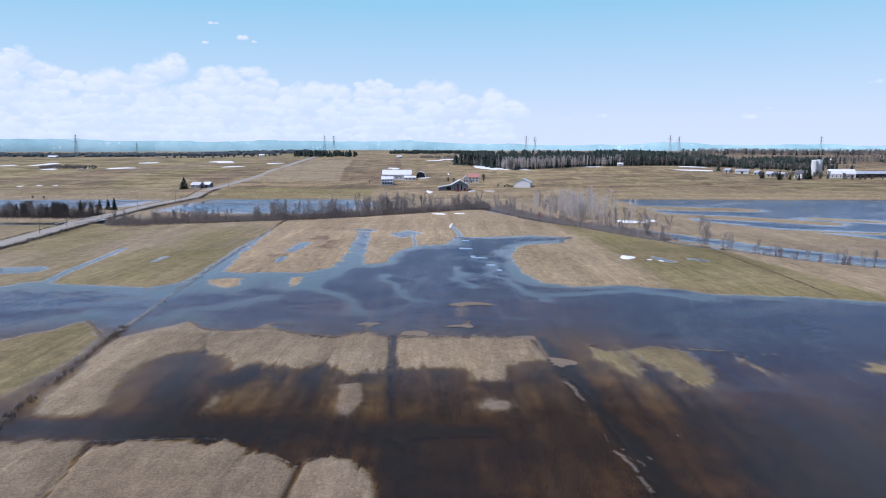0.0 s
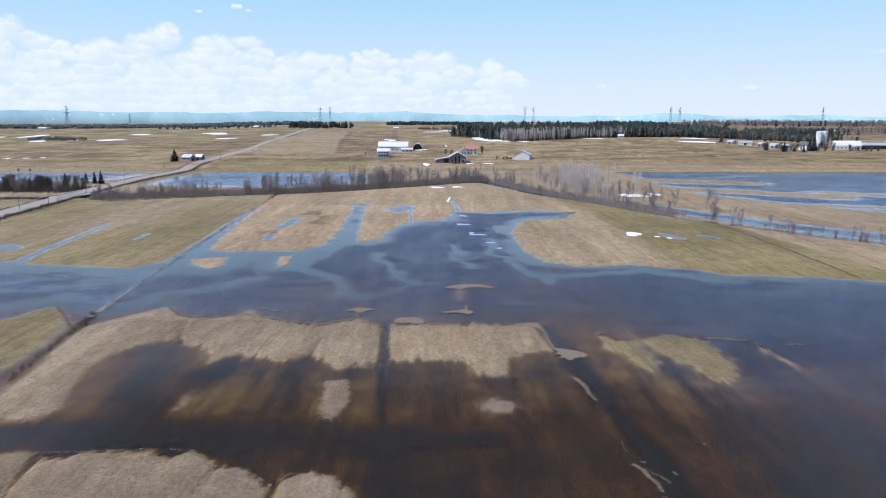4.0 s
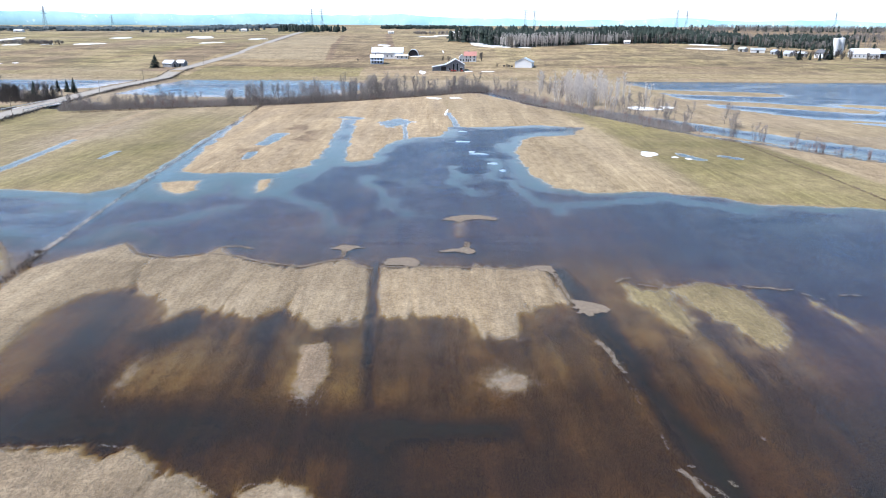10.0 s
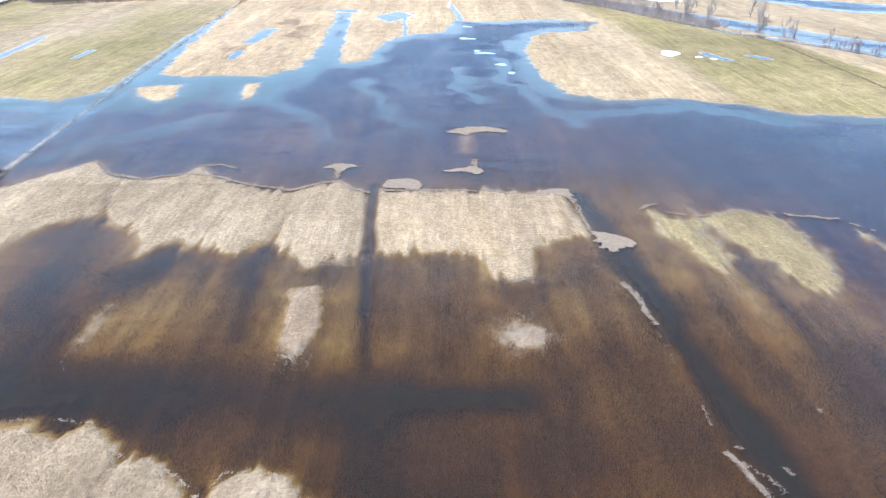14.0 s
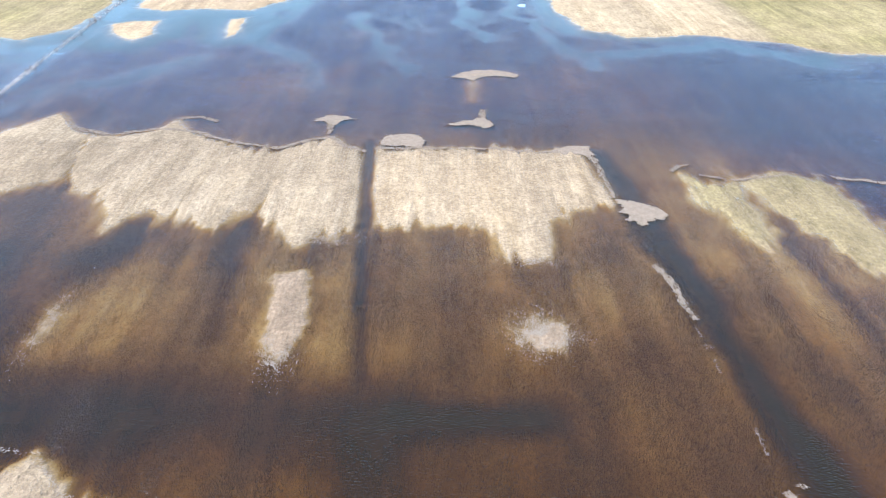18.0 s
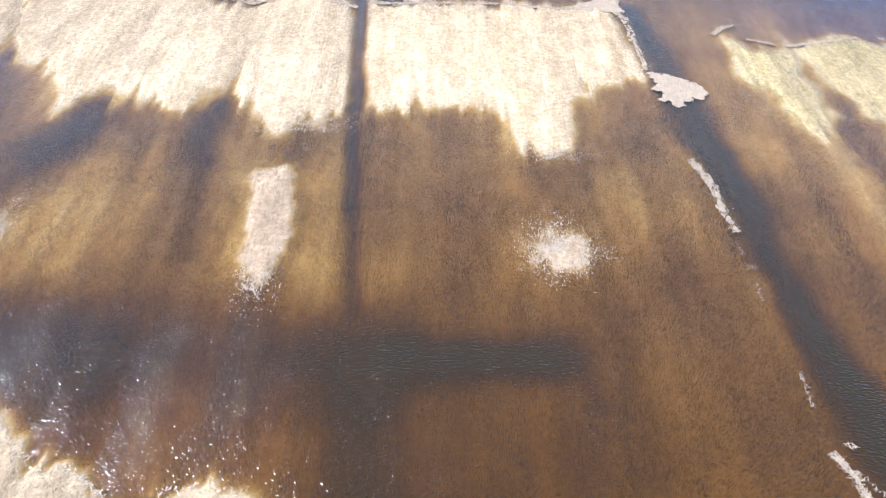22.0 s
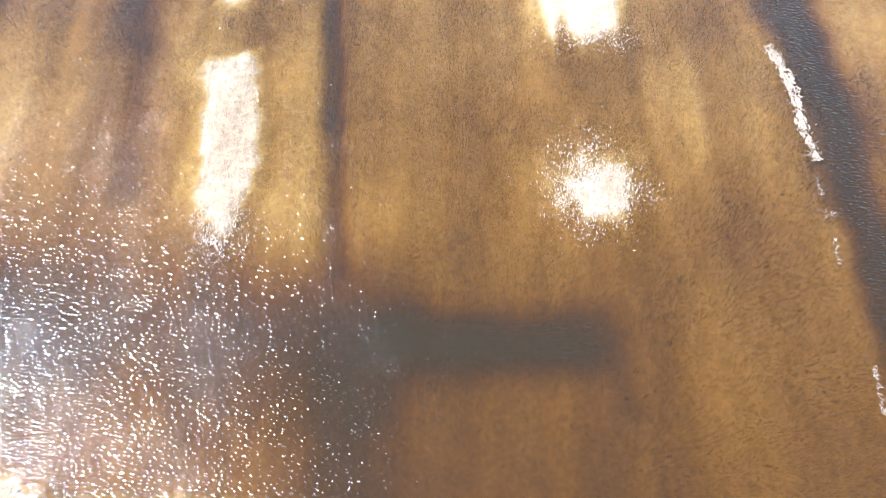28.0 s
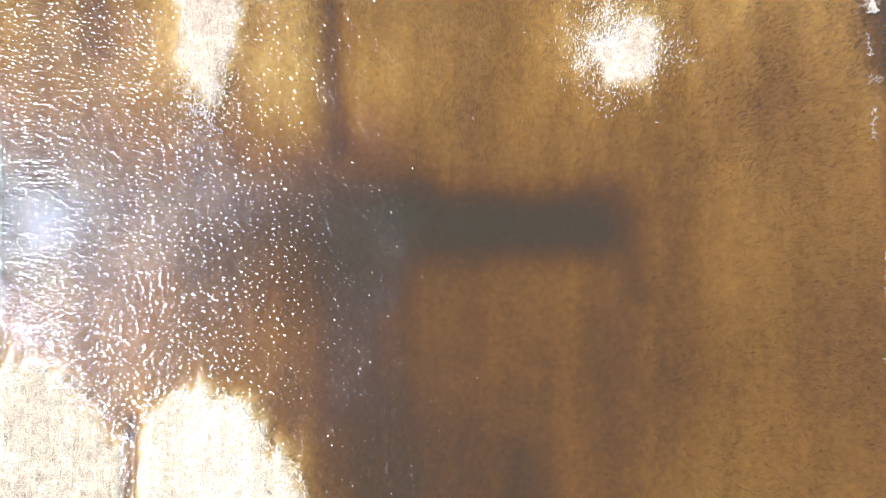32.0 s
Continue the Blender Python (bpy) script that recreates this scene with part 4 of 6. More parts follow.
# ---- trees ----
def bare_tree(name, tall, spread, label, bark, twigs, group, seed, stems=1, fine=420, thick=0.0013):
    """Stems, steep limbs that fan out, and a haze of fine upright twigs."""
    random.seed(seed)
    tree = thing(name, pose(0, 0, 0), label, "tree", group)
    crown, limbs = Shape(), []
    for s in range(stems):
        trunk = Shape()
        w = 6.28 * s / stems + random.uniform(0, 1)
        foot = Vector((math.cos(w), math.sin(w), 0)) * 0.03 * tall * (stems > 1)
        lean = Vector((math.cos(w) * 0.16 * (stems > 1) + random.uniform(-0.06, 0.06), math.sin(w) * 0.16 * (stems > 1) + random.uniform(-0.06, 0.06), 1)) * tall * random.uniform(0.8, 1.0)
        at, r = foot - Vector((0, 0, 0.05 * tall)), 0.011 * tall / stems ** 0.4
        for k in range(6):
            to = foot + lean * ((k + 1) / 6.6) + Vector((random.uniform(-1, 1), random.uniform(-1, 1), 0)) * 0.015 * tall
            trunk.tube(at, to, r, r * 0.76, 5)
            limbs.append((at, to))
            for q in range(4 if k else 2):
                a, up = random.uniform(0, 6.28), random.uniform(0.55, 2.0)
                end = to + Vector((math.cos(a), math.sin(a), up)).normalized() * spread * tall * random.uniform(0.6, 1.15) * (1.15 - 0.11 * k)
                trunk.tube(to, end, r * 0.4, r * 0.1, 3)
                limbs.append((to, end))
            at, r = to, r * 0.76
        part("trunk" if stems == 1 else "stem", trunk, bark, tree)
    for k in range(fine):
        a, b = random.choice(limbs)
        p = a.lerp(b, random.uniform(0.15, 1.05))
        if p.z < 0.06 * tall:
            continue
        d = ((b - a).normalized() * 0.6 + Vector((random.uniform(-0.9, 0.9), random.uniform(-0.9, 0.9), random.uniform(0.0, 1.1)))).normalized()
        crown.sliver(p, p + d * tall * random.uniform(0.06, 0.2), thick * tall)
    part("crown", crown, twigs, tree)
    return tree


def spruce(name, tall, wide, label, group, seed):
    random.seed(seed)
    tree = thing(name, pose(0, 0, 0), label, "tree", group)
    part("trunk", Shape().tube((0, 0, -0.3), (0, 0, tall * 0.9), 0.02 * tall, 0.004 * tall, 6), BARK, tree)
    crown = Shape()
    for k in range(26):
        z = tall * (0.06 + 0.92 * k / 26)
        r = wide * (1 - (k / 26) ** 1.15) * random.uniform(0.85, 1.12) + 0.1
        for q in range(11):
            w = random.uniform(0, 6.28)
            rr = r * random.uniform(0.7, 1.12)
            tip = Vector((rr * math.cos(w), rr * math.sin(w), z - 0.05 * tall * random.uniform(0.5, 1.4)))
            side = Vector((-math.sin(w), math.cos(w), 0)) * rr * 0.24
            root, mid = Vector((0, 0, z + 0.035 * tall)), Vector((rr * 0.55 * math.cos(w), rr * 0.55 * math.sin(w), z))
            crown.add([root, mid - side, tip, mid + side], [(0, 1, 2), (0, 2, 3)])
    part("crown", crown, NEEDLES, tree)
    return tree


ALDER = [bare_tree("bare_tree", 10, 0.30, "bare grey deciduous tree on the river bank", BARK, TWIGS, "trees along the river", 11 + k, 1 + k % 4, 2300, 0.0009) for k in range(6)]
POPLAR = [bare_tree("poplar", 15, 0.16, "tall bare poplar with a pale trunk by the river", PALE_BARK, PALE_TWIGS, "poplars by the river", 31 + k, 1 + k % 2, 1000, 0.0009) for k in range(3)]
SHRUB = [bare_tree("bare_shrub", 3.4, 0.34, "leafless reddish brown shrub at the water's edge", RED_TWIGS, RED_TWIGS, "shrubs along the river", 41 + k, 4, 2200) for k in range(3)]
YARD = [bare_tree("yard_tree", 9, 0.36, "dark leafless tree in the farmyard", DARK_TWIGS, DARK_TWIGS, "trees in the farmyards", 47 + k, 2 + k, 1500, 0.005) for k in range(2)]
SPRUCE = [spruce("spruce", 9, 2.7, "dark green spruce near the road", "spruces near the road", 51 + k) for k in range(2)]
placed = set()


def plant(kinds, x, y, scale, sink=0.15):
    """Sets a tree on the ground; the first of each kind is the original itself."""
    src = random.choice(kinds)
    m = pose(x, y, max(height(x, y), -0.35) - sink, 0, 0, random.uniform(0, 360)) @ Matrix.Diagonal((scale, scale, scale * random.uniform(0.9, 1.12), 1))
    if src not in placed:
        placed.add(src)
        src.matrix_world = m
    else:
        fresh = copy_thing(src, pose(0, 0, 0))
        fresh.matrix_basis = m


random.seed(7)


def bank_spot(line, s, off):
    """A point along a broken line at the share s, moved off to its left."""
    k = min(int(s * (len(line) - 1)), len(line) - 2)
    (ax, ay), (bx, by) = line[k], line[k + 1]
    u = s * (len(line) - 1) - k
    n = math.hypot(bx - ax, by - ay)
    return ax + (bx - ax) * u - (by - ay) / n * off, ay + (by - ay) * u + (bx - ax) / n * off


WOOD_W = [(-178, 368), (-148, 379), (-120, 389), (-91, 399)]
WOOD_M = [(-91, 399), (-62, 416), (-30, 439), (2, 464), (34, 492)]
WOOD_E = [(36, 486), (47, 430), (66, 384), (85, 343), (100, 311)]
for k in range(66):
    plant(ALDER, *bank_spot(WOOD_W, random.random(), random.uniform(1, 14)), random.uniform(0.5, 0.82))
for k in range(84):
    plant(ALDER, *bank_spot(WOOD_M, random.random(), random.uniform(1, 30)), random.uniform(0.65, 1.05))
for k in range(20):
    plant(ALDER, *bank_spot(WOOD_M, random.uniform(0.42, 0.7), random.uniform(6, 32)), random.uniform(1.0, 1.25))
for k in range(50):
    plant(ALDER, *bank_spot(WOOD_E, random.random() ** 1.15, random.choice([random.uniform(0, 4), random.uniform(19, 34)])), random.uniform(0.55, 1.1))
for k in range(44):
    plant(POPLAR, random.gauss(84, 9), random.gauss(418, 14), random.uniform(0.75, 1.15))
for k in range(14):
    plant(POPLAR, *bank_spot(WOOD_E, random.uniform(0.1, 0.6), random.uniform(20, 40)), random.uniform(0.6, 0.9))
for k in range(60):
    plant(SHRUB, *bank_spot(WOOD_E, random.random(), random.uniform(-1, 4)), random.uniform(0.6, 1.2))
for k in range(60):
    plant(SHRUB, *bank_spot(random.choice([WOOD_W, WOOD_M]), random.random(), random.uniform(-0.5, 6)), random.uniform(0.6, 1.2))
for x, y, s, n in ((112, 303, 1.0, 3), (120, 292, 0.95, 2), (123, 277, 0.8, 1), (131, 271, 0.75, 2), (144, 254, 0.8, 2), (150, 245, 0.85, 3), (117, 296, 0.85, 1), (137, 262, 0.5, 1), (155, 240, 0.7, 2), (163, 236, 0.7, 2)):
    for k in range(n):
        plant(ALDER, x + random.uniform(-2.5, 2.5) + 1.5, y + random.uniform(-2, 2) + 1.5, s * random.uniform(0.55, 0.85))
for k in range(26):
    plant(SHRUB, *bank_spot([(100, 305), (122, 280), (137, 260), (152, 244)], random.random(), random.uniform(0.3, 3)), random.uniform(0.35, 0.8))
for k in range(34):
    plant(ALDER, random.uniform(-262, -206), random.uniform(408, 432), random.uniform(0.5, 0.85))
for k in range(16):
    plant(ALDER, random.uniform(-330, -262), random.uniform(400, 440), random.uniform(0.5, 0.85))
for x, y, s in ((-227, 464, 0.85), (-221.5, 464, 0.9), (-216.5, 462, 0.98), (-262, 424, 0.9), (-256, 421, 1.0), (-251, 426, 0.95), (-246, 420, 0.9), (-233, 424, 0.85), (-219, 424, 1.05), (-228, 426, 0.7), (-268, 428, 0.8), (351, 736, 1.3), (366, 745, 0.9), (390, 752, 1.9), (386, 754, 1.5), (372, 738, 0.85), (344, 760, 1.1)):
    plant(SPRUCE, x, y, s)
plant([spruce("spruce", 9, 4.3, "broad old spruce beside the weathered shed", "spruces near the road", 57)], -231.0, 628, 1.35)
for k in range(30):
    plant(YARD, random.uniform(-268, -208), random.uniform(410, 432), random.uniform(0.55, 0.95))
for x, y, s in ((400, 760, 0.9), (408, 762, 0.8), (416, 764, 0.95), (396, 780, 0.8), (356, 752, 0.6), (370, 760, 0.8), (446, 746, 0.5), (456, 748, 0.5), (434, 752, 0.6), (412, 778, 0.9), (40, 690, 0.9), (-72, 690, 0.3), (10, 684, 0.6), (5, 690, 0.5), (444, 742, 0.75), (418, 736, 0.8), (428, 738, 0.7), (462, 742, 0.6), (470, 745, 0.6), (436, 738, 0.65), (452, 745, 0.6), (50, 640, 0.35), (58, 638, 0.35), (352, 742, 0.7), (360, 748, 0.6), (380, 744, 0.8), (376, 752, 0.7), (398, 745, 0.75), (404, 742, 0.6), (410, 752, 0.8), (424, 742, 0.55), (338, 752, 0.6), (346, 770, 0.7), (366, 776, 0.8), (384, 776, 0.7), (-330, 565, 0.35), (-322, 567, 0.3)):
    plant(YARD, x, y, s)


# ---- far woods ----
def woods(name, spots, material, label, kind):
    s = Shape()
    for x, y, z, h, r in spots:
        if kind == "spruce":
            for tier in range(4):
                base, top = z + h * (0.08 + 0.2 * tier), z + h * (0.46 + 0.155 * tier) * random.uniform(0.94, 1.06)
                rr, w0 = r * (1 - 0.11 * tier) * random.uniform(0.8, 1.15), random.uniform(0, 6.28)
                ring = [(x + rr * random.uniform(0.65, 1.15) * math.cos(w0 + k * 1.047), y + rr * random.uniform(0.65, 1.15) * math.sin(w0 + k * 1.047), base + random.uniform(-0.06, 0.06) * h) for k in range(6)]
                s.add(ring + [(x + random.uniform(-0.1, 0.1) * r, y, top)], [(k, (k + 1) % 6, 6) for k in range(6)])
        else:
            s.tube((x, y, z - 0.5), (x + random.uniform(-0.5, 0.5), y, z + h * 0.9), 0.16, 0.05, 3)
            for k in range(48):
                w, t = random.uniform(0, 6.28), random.uniform(0.25, 0.95)
                a = Vector((x, y, z + h * t))
                rr = r * random.uniform(0.5, 1.0) * (1.2 - 0.7 * t)
                s.sliver(a, a + Vector((rr * math.cos(w), rr * math.sin(w), rr * random.uniform(0.5, 1.4))), 0.13)
    ob = new(name, s.mesh(name, material))
    tagged(ob, label, "woods", kind="stuff")


random.seed(17)
EDGE = [(82, 854), (154, 896), (240, 956), (318, 958), (389, 946), (430, 900)]
dark_spots, bare_spots, far_spots, pale_spots = [], [], [], []


def spot(bucket, x, y, h, r):
    bucket.append((x, y, height(x, y) - 0.5, h, r))


for k in range(2600):
    x, y = bank_spot(EDGE, random.random(), random.uniform(6, 150))
    if (x < 170 and random.random() < 0.72) or (x > 335 and random.random() < 0.5):
        spot(bare_spots, x, y, random.uniform(9, 14), 3)
    elif random.random() < 0.17:
        spot(bare_spots, x, y, random.uniform(14, 20), 3)
    else:
        spot(dark_spots, x, y, random.uniform(15, 22) * (0.8 if x > 335 else 1.0), random.uniform(3.6, 5.8))
for k in range(1500):
    x, y = bank_spot(EDGE, random.uniform(0.12, 1.0), random.uniform(4, 70))
    spot(dark_spots, x, y, random.uniform(12, 18) * (0.8 if x > 335 else 1.0), random.uniform(4.5, 7.0))
for k in range(420):
    spot(pale_spots, *bank_spot(EDGE, random.random() ** 1.6 * 0.42, random.uniform(-6, 20)), random.uniform(10, 17), 2.4)
for k in range(240):
    spot(bare_spots, *bank_spot(EDGE, random.random() ** 2.2 * 0.8, random.uniform(-3, 8)), random.uniform(9, 15), 2.6)
for k in range(1000):
    spot(dark_spots if random.random() < 0.4 else bare_spots, *bank_spot(EDGE, random.random(), random.uniform(-2, 22)), random.uniform(6, 13), random.uniform(2.4, 3.8))
for k in range(170):
    spot(bare_spots, random.uniform(35, 110), random.uniform(960, 1180), random.uniform(8, 13), 3)
for k in range(420):
    x = random.uniform(430, 760)
    spot(dark_spots if random.random() < 0.08 else bare_spots, x, random.uniform(1000, 1100) + 0.3 * (x - 430), random.uniform(8, 13), random.uniform(2.5, 3.6))
for k in range(160):
    spot(dark_spots if random.random() < 0.3 else bare_spots, random.gauss(445, 30), random.gauss(900, 18), random.uniform(7, 11), 2.8)
for k in range(1300):
    spot(bare_spots if random.random() < 0.93 else dark_spots, random.uniform(520, 1300), random.uniform(1430, 1580), random.uniform(9, 15), 4.5)
for k in range(100):
    spot(dark_spots, random.uniform(-275, -165), random.uniform(1290, 1380), random.uniform(8, 14), 3.4)
for k in range(40):
    spot(far_spots, random.uniform(-520, -300), random.uniform(1290, 1400), random.uniform(5, 9), 3.4)
for k in range(1900):
    spot(far_spots, random.uniform(-1700, -330), random.uniform(1650, 2100), random.uniform(4, 7) + 4 * max(0.0, float(value_noise(np.array(k * 0.9), np.array(0.0), 60, 4))), 8)
for k in range(260):
    spot(dark_spots, random.uniform(-130, 120), random.uniform(1600, 1900), random.uniform(5, 9), 5)
for k in range(90):
    spot(bare_spots, random.uniform(-485, -420), random.uniform(845, 880), random.uniform(3, 5), 3)
for k in range(80):
    spot(bare_spots, random.uniform(-40, 60), random.uniform(1180, 1260), random.uniform(3, 6), 3.5)
woods("spruce_woods", dark_spots, NEEDLES, "dark spruce woods on the rise behind the fields", "spruce")
woods("birch_wood", pale_spots, PALE_TWIGS, "pale leafless birches along the edge of the woods", "bare")
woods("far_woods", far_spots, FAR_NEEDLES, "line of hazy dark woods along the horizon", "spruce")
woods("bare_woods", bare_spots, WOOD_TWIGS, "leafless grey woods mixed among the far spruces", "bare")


# ---- buildings ----
def gable_house(name, x, y, turn, w, l, wall_h, roof_h, wall, roof, label, category="farm building", openings=(), over=0.5, base=None, knee=0.0, stack=False):
    """Walls w wide (the gable, on local x) and l deep (local y); openings: side, offset, sill, width, height, kind."""
    ob = thing(name, pose(x, y, (height(x, y) if base is None else base) - 0.1, 0, 0, turn), label, category)
    hw, hl = w / 2, l / 2
    ridge = wall_h + roof_h
    prof = [(-hw, -0.6), (hw, -0.6), (hw, wall_h), (0, ridge - 0.05), (-hw, wall_h)]
    if knee:
        prof = [(-hw, -0.6), (hw, -0.6), (hw, wall_h), (hw * 0.66, wall_h + roof_h * knee), (0, ridge - 0.05), (-hw * 0.66, wall_h + roof_h * knee), (-hw, wall_h)]
    n = len(prof)
    s = Shape().add([(a, yy, z) for yy in (-hl, hl) for a, z in prof], [tuple(range(n)), tuple(range(2 * n - 1, n - 1, -1))] + [((i + 1) % n, i, n + i, n + (i + 1) % n) for i in range(n)])
    part("wall", s, wall, ob)
    slopes = [((hw + over, wall_h - over * roof_h / hw), (0, ridge))] if not knee else [((hw + over * 0.5, wall_h - over), (hw * 0.66, wall_h + roof_h * knee)), ((hw * 0.66, wall_h + roof_h * knee), (0, ridge))]
    for side in (-1, 1):
        for (a, za), (b, zb) in slopes:
            q = [(side * a, -hl - over, za + 0.14), (side * a, hl + over, za + 0.14), (side * b, hl + over, zb + 0.14), (side * b, -hl - over, zb + 0.14)]
            part("roof", Shape().slab(q if side < 0 else q[::-1], -0.16) if side < 0 else Shape().slab(q, 0.16), roof, ob)
    for side, off, sill, ww, hh, kind in openings:
        # doorways are dark plates in place of an unlit inside
        m = DARK if kind == "door" else GLASS
        if side == "front":
            f = lambda d, e: Shape().box(off - ww / 2 - e, -hl - d, sill - e, off + ww / 2 + e, -hl + 0.05, sill + hh + e)
        elif side == "left":
            f = lambda d, e: Shape().box(-hw - d, off - ww / 2 - e, sill - e, -hw + 0.05, off + ww / 2 + e, sill + hh + e)
        else:
            f = lambda d, e: Shape().box(hw - 0.05, off - ww / 2 - e, sill - e, hw + d, off + ww / 2 + e, sill + hh + e)
        p = part("door" if kind == "door" else "window", f(0.05, 0.12), WHITE, ob)
        part("opening" if kind == "door" else "pane", f(0.09, 0.0), m, p)
    if stack:
        part("chimney", Shape().box(-0.4, 1.0, ridge - 0.6, 0.4, 1.8, ridge + 1.0), OLDWALL, ob)
    return ob


def wins(side, offs, sill, w=1.2, h=1.4):
    return [(side, o, sill, w, h, "window") for o in offs]


# the long white barn, seen along its side
gable_house("white_barn", -47, 722, 90, 14, 29, 5.6, 4.4, WHITE, WHITEROOF, "long white barn with a white metal roof", "barn", wins("left", range(-8, 13, 4), 1.8, 1.4, 1.0) + [("left", 13.4, 0.1, 1.2, 2.1, "door"), ("left", -11.5, 0.1, 3.2, 3.2, "door")])
gable_house("lean_to", -33, 711, 90, 7, 11, 3.0, 1.2, WHITE, WHITEROOF, "low white outbuilding against the long barn", "shed", wins("left", (-4, 0, 4), 1.1))
blue = gable_house("farmhouse", -53, 672, 90, 8.5, 11, 5.4, 2.4, BLUEWALL, WHITEROOF, "two-storey pale blue farmhouse with a white porch", "house", wins("left", (-3.8, -1.3, 1.3, 3.8), 0.9, 1.3, 1.5) + wins("left", (-3.8, -1.3, 1.3, 3.8), 3.6, 1.3, 1.4), stack=True)
part("porch", Shape().box(-6.0, -5.6, 2.7, -4.2, 5.6, 2.95), WHITE, blue, "white porch roof")
for k in range(5):
    part("porch_post", Shape().box(-5.95, -5.4 + 2.65 * k, -0.6, -5.8, -5.25 + 2.65 * k, 2.7), WHITE, blue)
part("porch_floor", Shape().box(-6.0, -5.6, -0.6, -4.2, 5.6, 0.25), OLDWALL, blue)


def quonset(x, y):
    ob = thing("arched_shed", pose(x, y, height(x, y) - 0.1, 0, 0, 0), "arched metal machine shed with a dark open end", "shed")
    s, t, n = Shape(), Shape(), 14
    arc = [(5.2 * math.cos(math.pi * i / n), 6.2 * math.sin(math.pi * i / n)) for i in range(n + 1)]
    s.add([(a * q, yy, z * q) for q in (1, 0.97) for yy in (-9, 9) for a, z in arc], [(i, i + 1, n + 2 + i, n + 1 + i) for i in range(n)] + [(2 * n + 3 + i, 2 * n + 2 + i, 3 * n + 3 + i, 3 * n + 4 + i) for i in range(n)] + [(i + 1, i, 2 * n + 2 + i, 2 * n + 3 + i) for i in range(n)])
    part("shell", s, TIN, ob)
    t.add([(a * 0.93, -7.5, z * 0.93) for a, z in arc], [tuple(range(n, -1, -1))])
    # a dark plate stands for the shade inside the shed
    part("opening", t, DARK, ob)
    part("end_wall", Shape().add([(a * 0.96, 8.8, z * 0.96) for a, z in arc], [tuple(range(n + 1))]), OLDWALL, ob)


quonset(-23.5, 742)
# the slate-grey barn with its lean-to
gable_house("grey_barn", 14.5, 622, 0, 14, 20, 5.2, 3.9, GREYWALL, TIN, "slate grey barn with tall white-framed gable windows", "barn",
            [("front", -1.6, 0.3, 1.5, 5.6, "window"), ("front", 1.4, 0.3, 1.5, 5.6, "window"), ("front", 4.6, 0.1, 2.2, 2.6, "door"), ("front", -4.6, 1.0, 1.4, 1.6, "window")], over=0.9)
shed = thing("barn_lean_to", pose(3.0, 623, height(3.0, 623)), "slate grey lean-to with a wide dark doorway", "shed")
part("wall", Shape().add([(-7, -7, -0.6), (5, -7, -0.6), (5, -7, 4.6), (-7, -7, 2.4), (-7, 7, -0.6), (5, 7, -0.6), (5, 7, 4.6), (-7, 7, 2.4)], [(0, 1, 2, 3), (7, 6, 5, 4), (0, 3, 7, 4), (1, 5, 6, 2), (3, 2, 6, 7), (0, 4, 5, 1)]), GREYWALL, shed)
part("roof", Shape().slab([(-7.6, -7.6, 2.45), (5, -7.6, 4.8), (5, 7.6, 4.8), (-7.6, 7.6, 2.45)], -0.16), TIN, shed)
part("opening", Shape().box(0.0, -7.08, 0.0, 4.0, -6.9, 3.2), DARK, shed)
for k, x in enumerate((11.5, 14.0, 19.5)):
    v = thing("farm_implement", pose(x, 608.5, height(x, 608.5)), "red farm implement parked before the grey barn", "farm machine", "machines by the grey barn")
    part("body", Shape().box(-1.0, -0.7, 0.5, 1.0, 0.7, 1.5), REDPAINT, v)
    for a in (-0.8, 0.8):
        part("wheel", Shape().tube((a, -0.9, 0.45), (a, -0.7, 0.45), 0.45, 0.45, 10), DARK, v)
        part("wheel", Shape().tube((a, 0.7, 0.45), (a, 0.9, 0.45), 0.45, 0.45, 10), DARK, v)
gable_house("red_roofed_house", 29.5, 690, 90, 8, 10.5, 5.2, 3.4, WHITE, REDROOF, "white wooden farmhouse under a faded red roof", "house", wins("left", (-3.4, 0, 3.4), 0.9) + wins("left", (-3.4, 0, 3.4), 3.5) + [("left", 1.7, 0.1, 1.0, 2.0, "door")], stack=True)
gable_house("house_wing", 22, 689, 0, 5, 8, 4.0, 2.6, WHITE, WHITEROOF, "low white side wing of the farmhouse", "house", wins("front", (-1.2, 1.2), 0.9))
gable_house("white_shed", 73.5, 645, -14, 14, 17, 4.2, 3.2, WHITE, TIN, "white gabled shed with a pale metal roof", "shed", [("left", -4, 0.1, 2.6, 3.0, "door"), ("left", 3, 1.2, 1.0, 1.0, "window")])
for x, y in ((56, 641), (60, 640), (62, 637)):
    b = thing("fuel_tank", pose(x, y, height(x, y)), "small dark drum tank standing by the white shed", "tank", "tanks by the white shed")
    part("drum", Shape().tube((-0.9, 0, 1.3), (0.9, 0, 1.3), 0.6, 0.6, 12), DARK, b)
    for a in (-0.6, 0.6):
        part("stand", Shape().box(a - 0.1, -0.5, -0.1, a + 0.1, 0.5, 0.8), OLDWALL, b)
# the old place beside the road
gable_house("old_barn", -221, 634, 68, 6.5, 9.5, 3.2, 2.4, OLDWALL, TIN, "weathered grey farm shed with a tin roof", "shed", wins("left", (-3, 2), 1.2) + [("front", 0, 0, 2.4, 2.6, "door")])
gable_house("old_annexe", -213, 639, 75, 5.5, 6.5, 3.0, 2.2, GREYWALL, TIN, "darker grey shed joined beside the old barn", "shed", [("left", 0, 0, 2.2, 2.5, "door")])


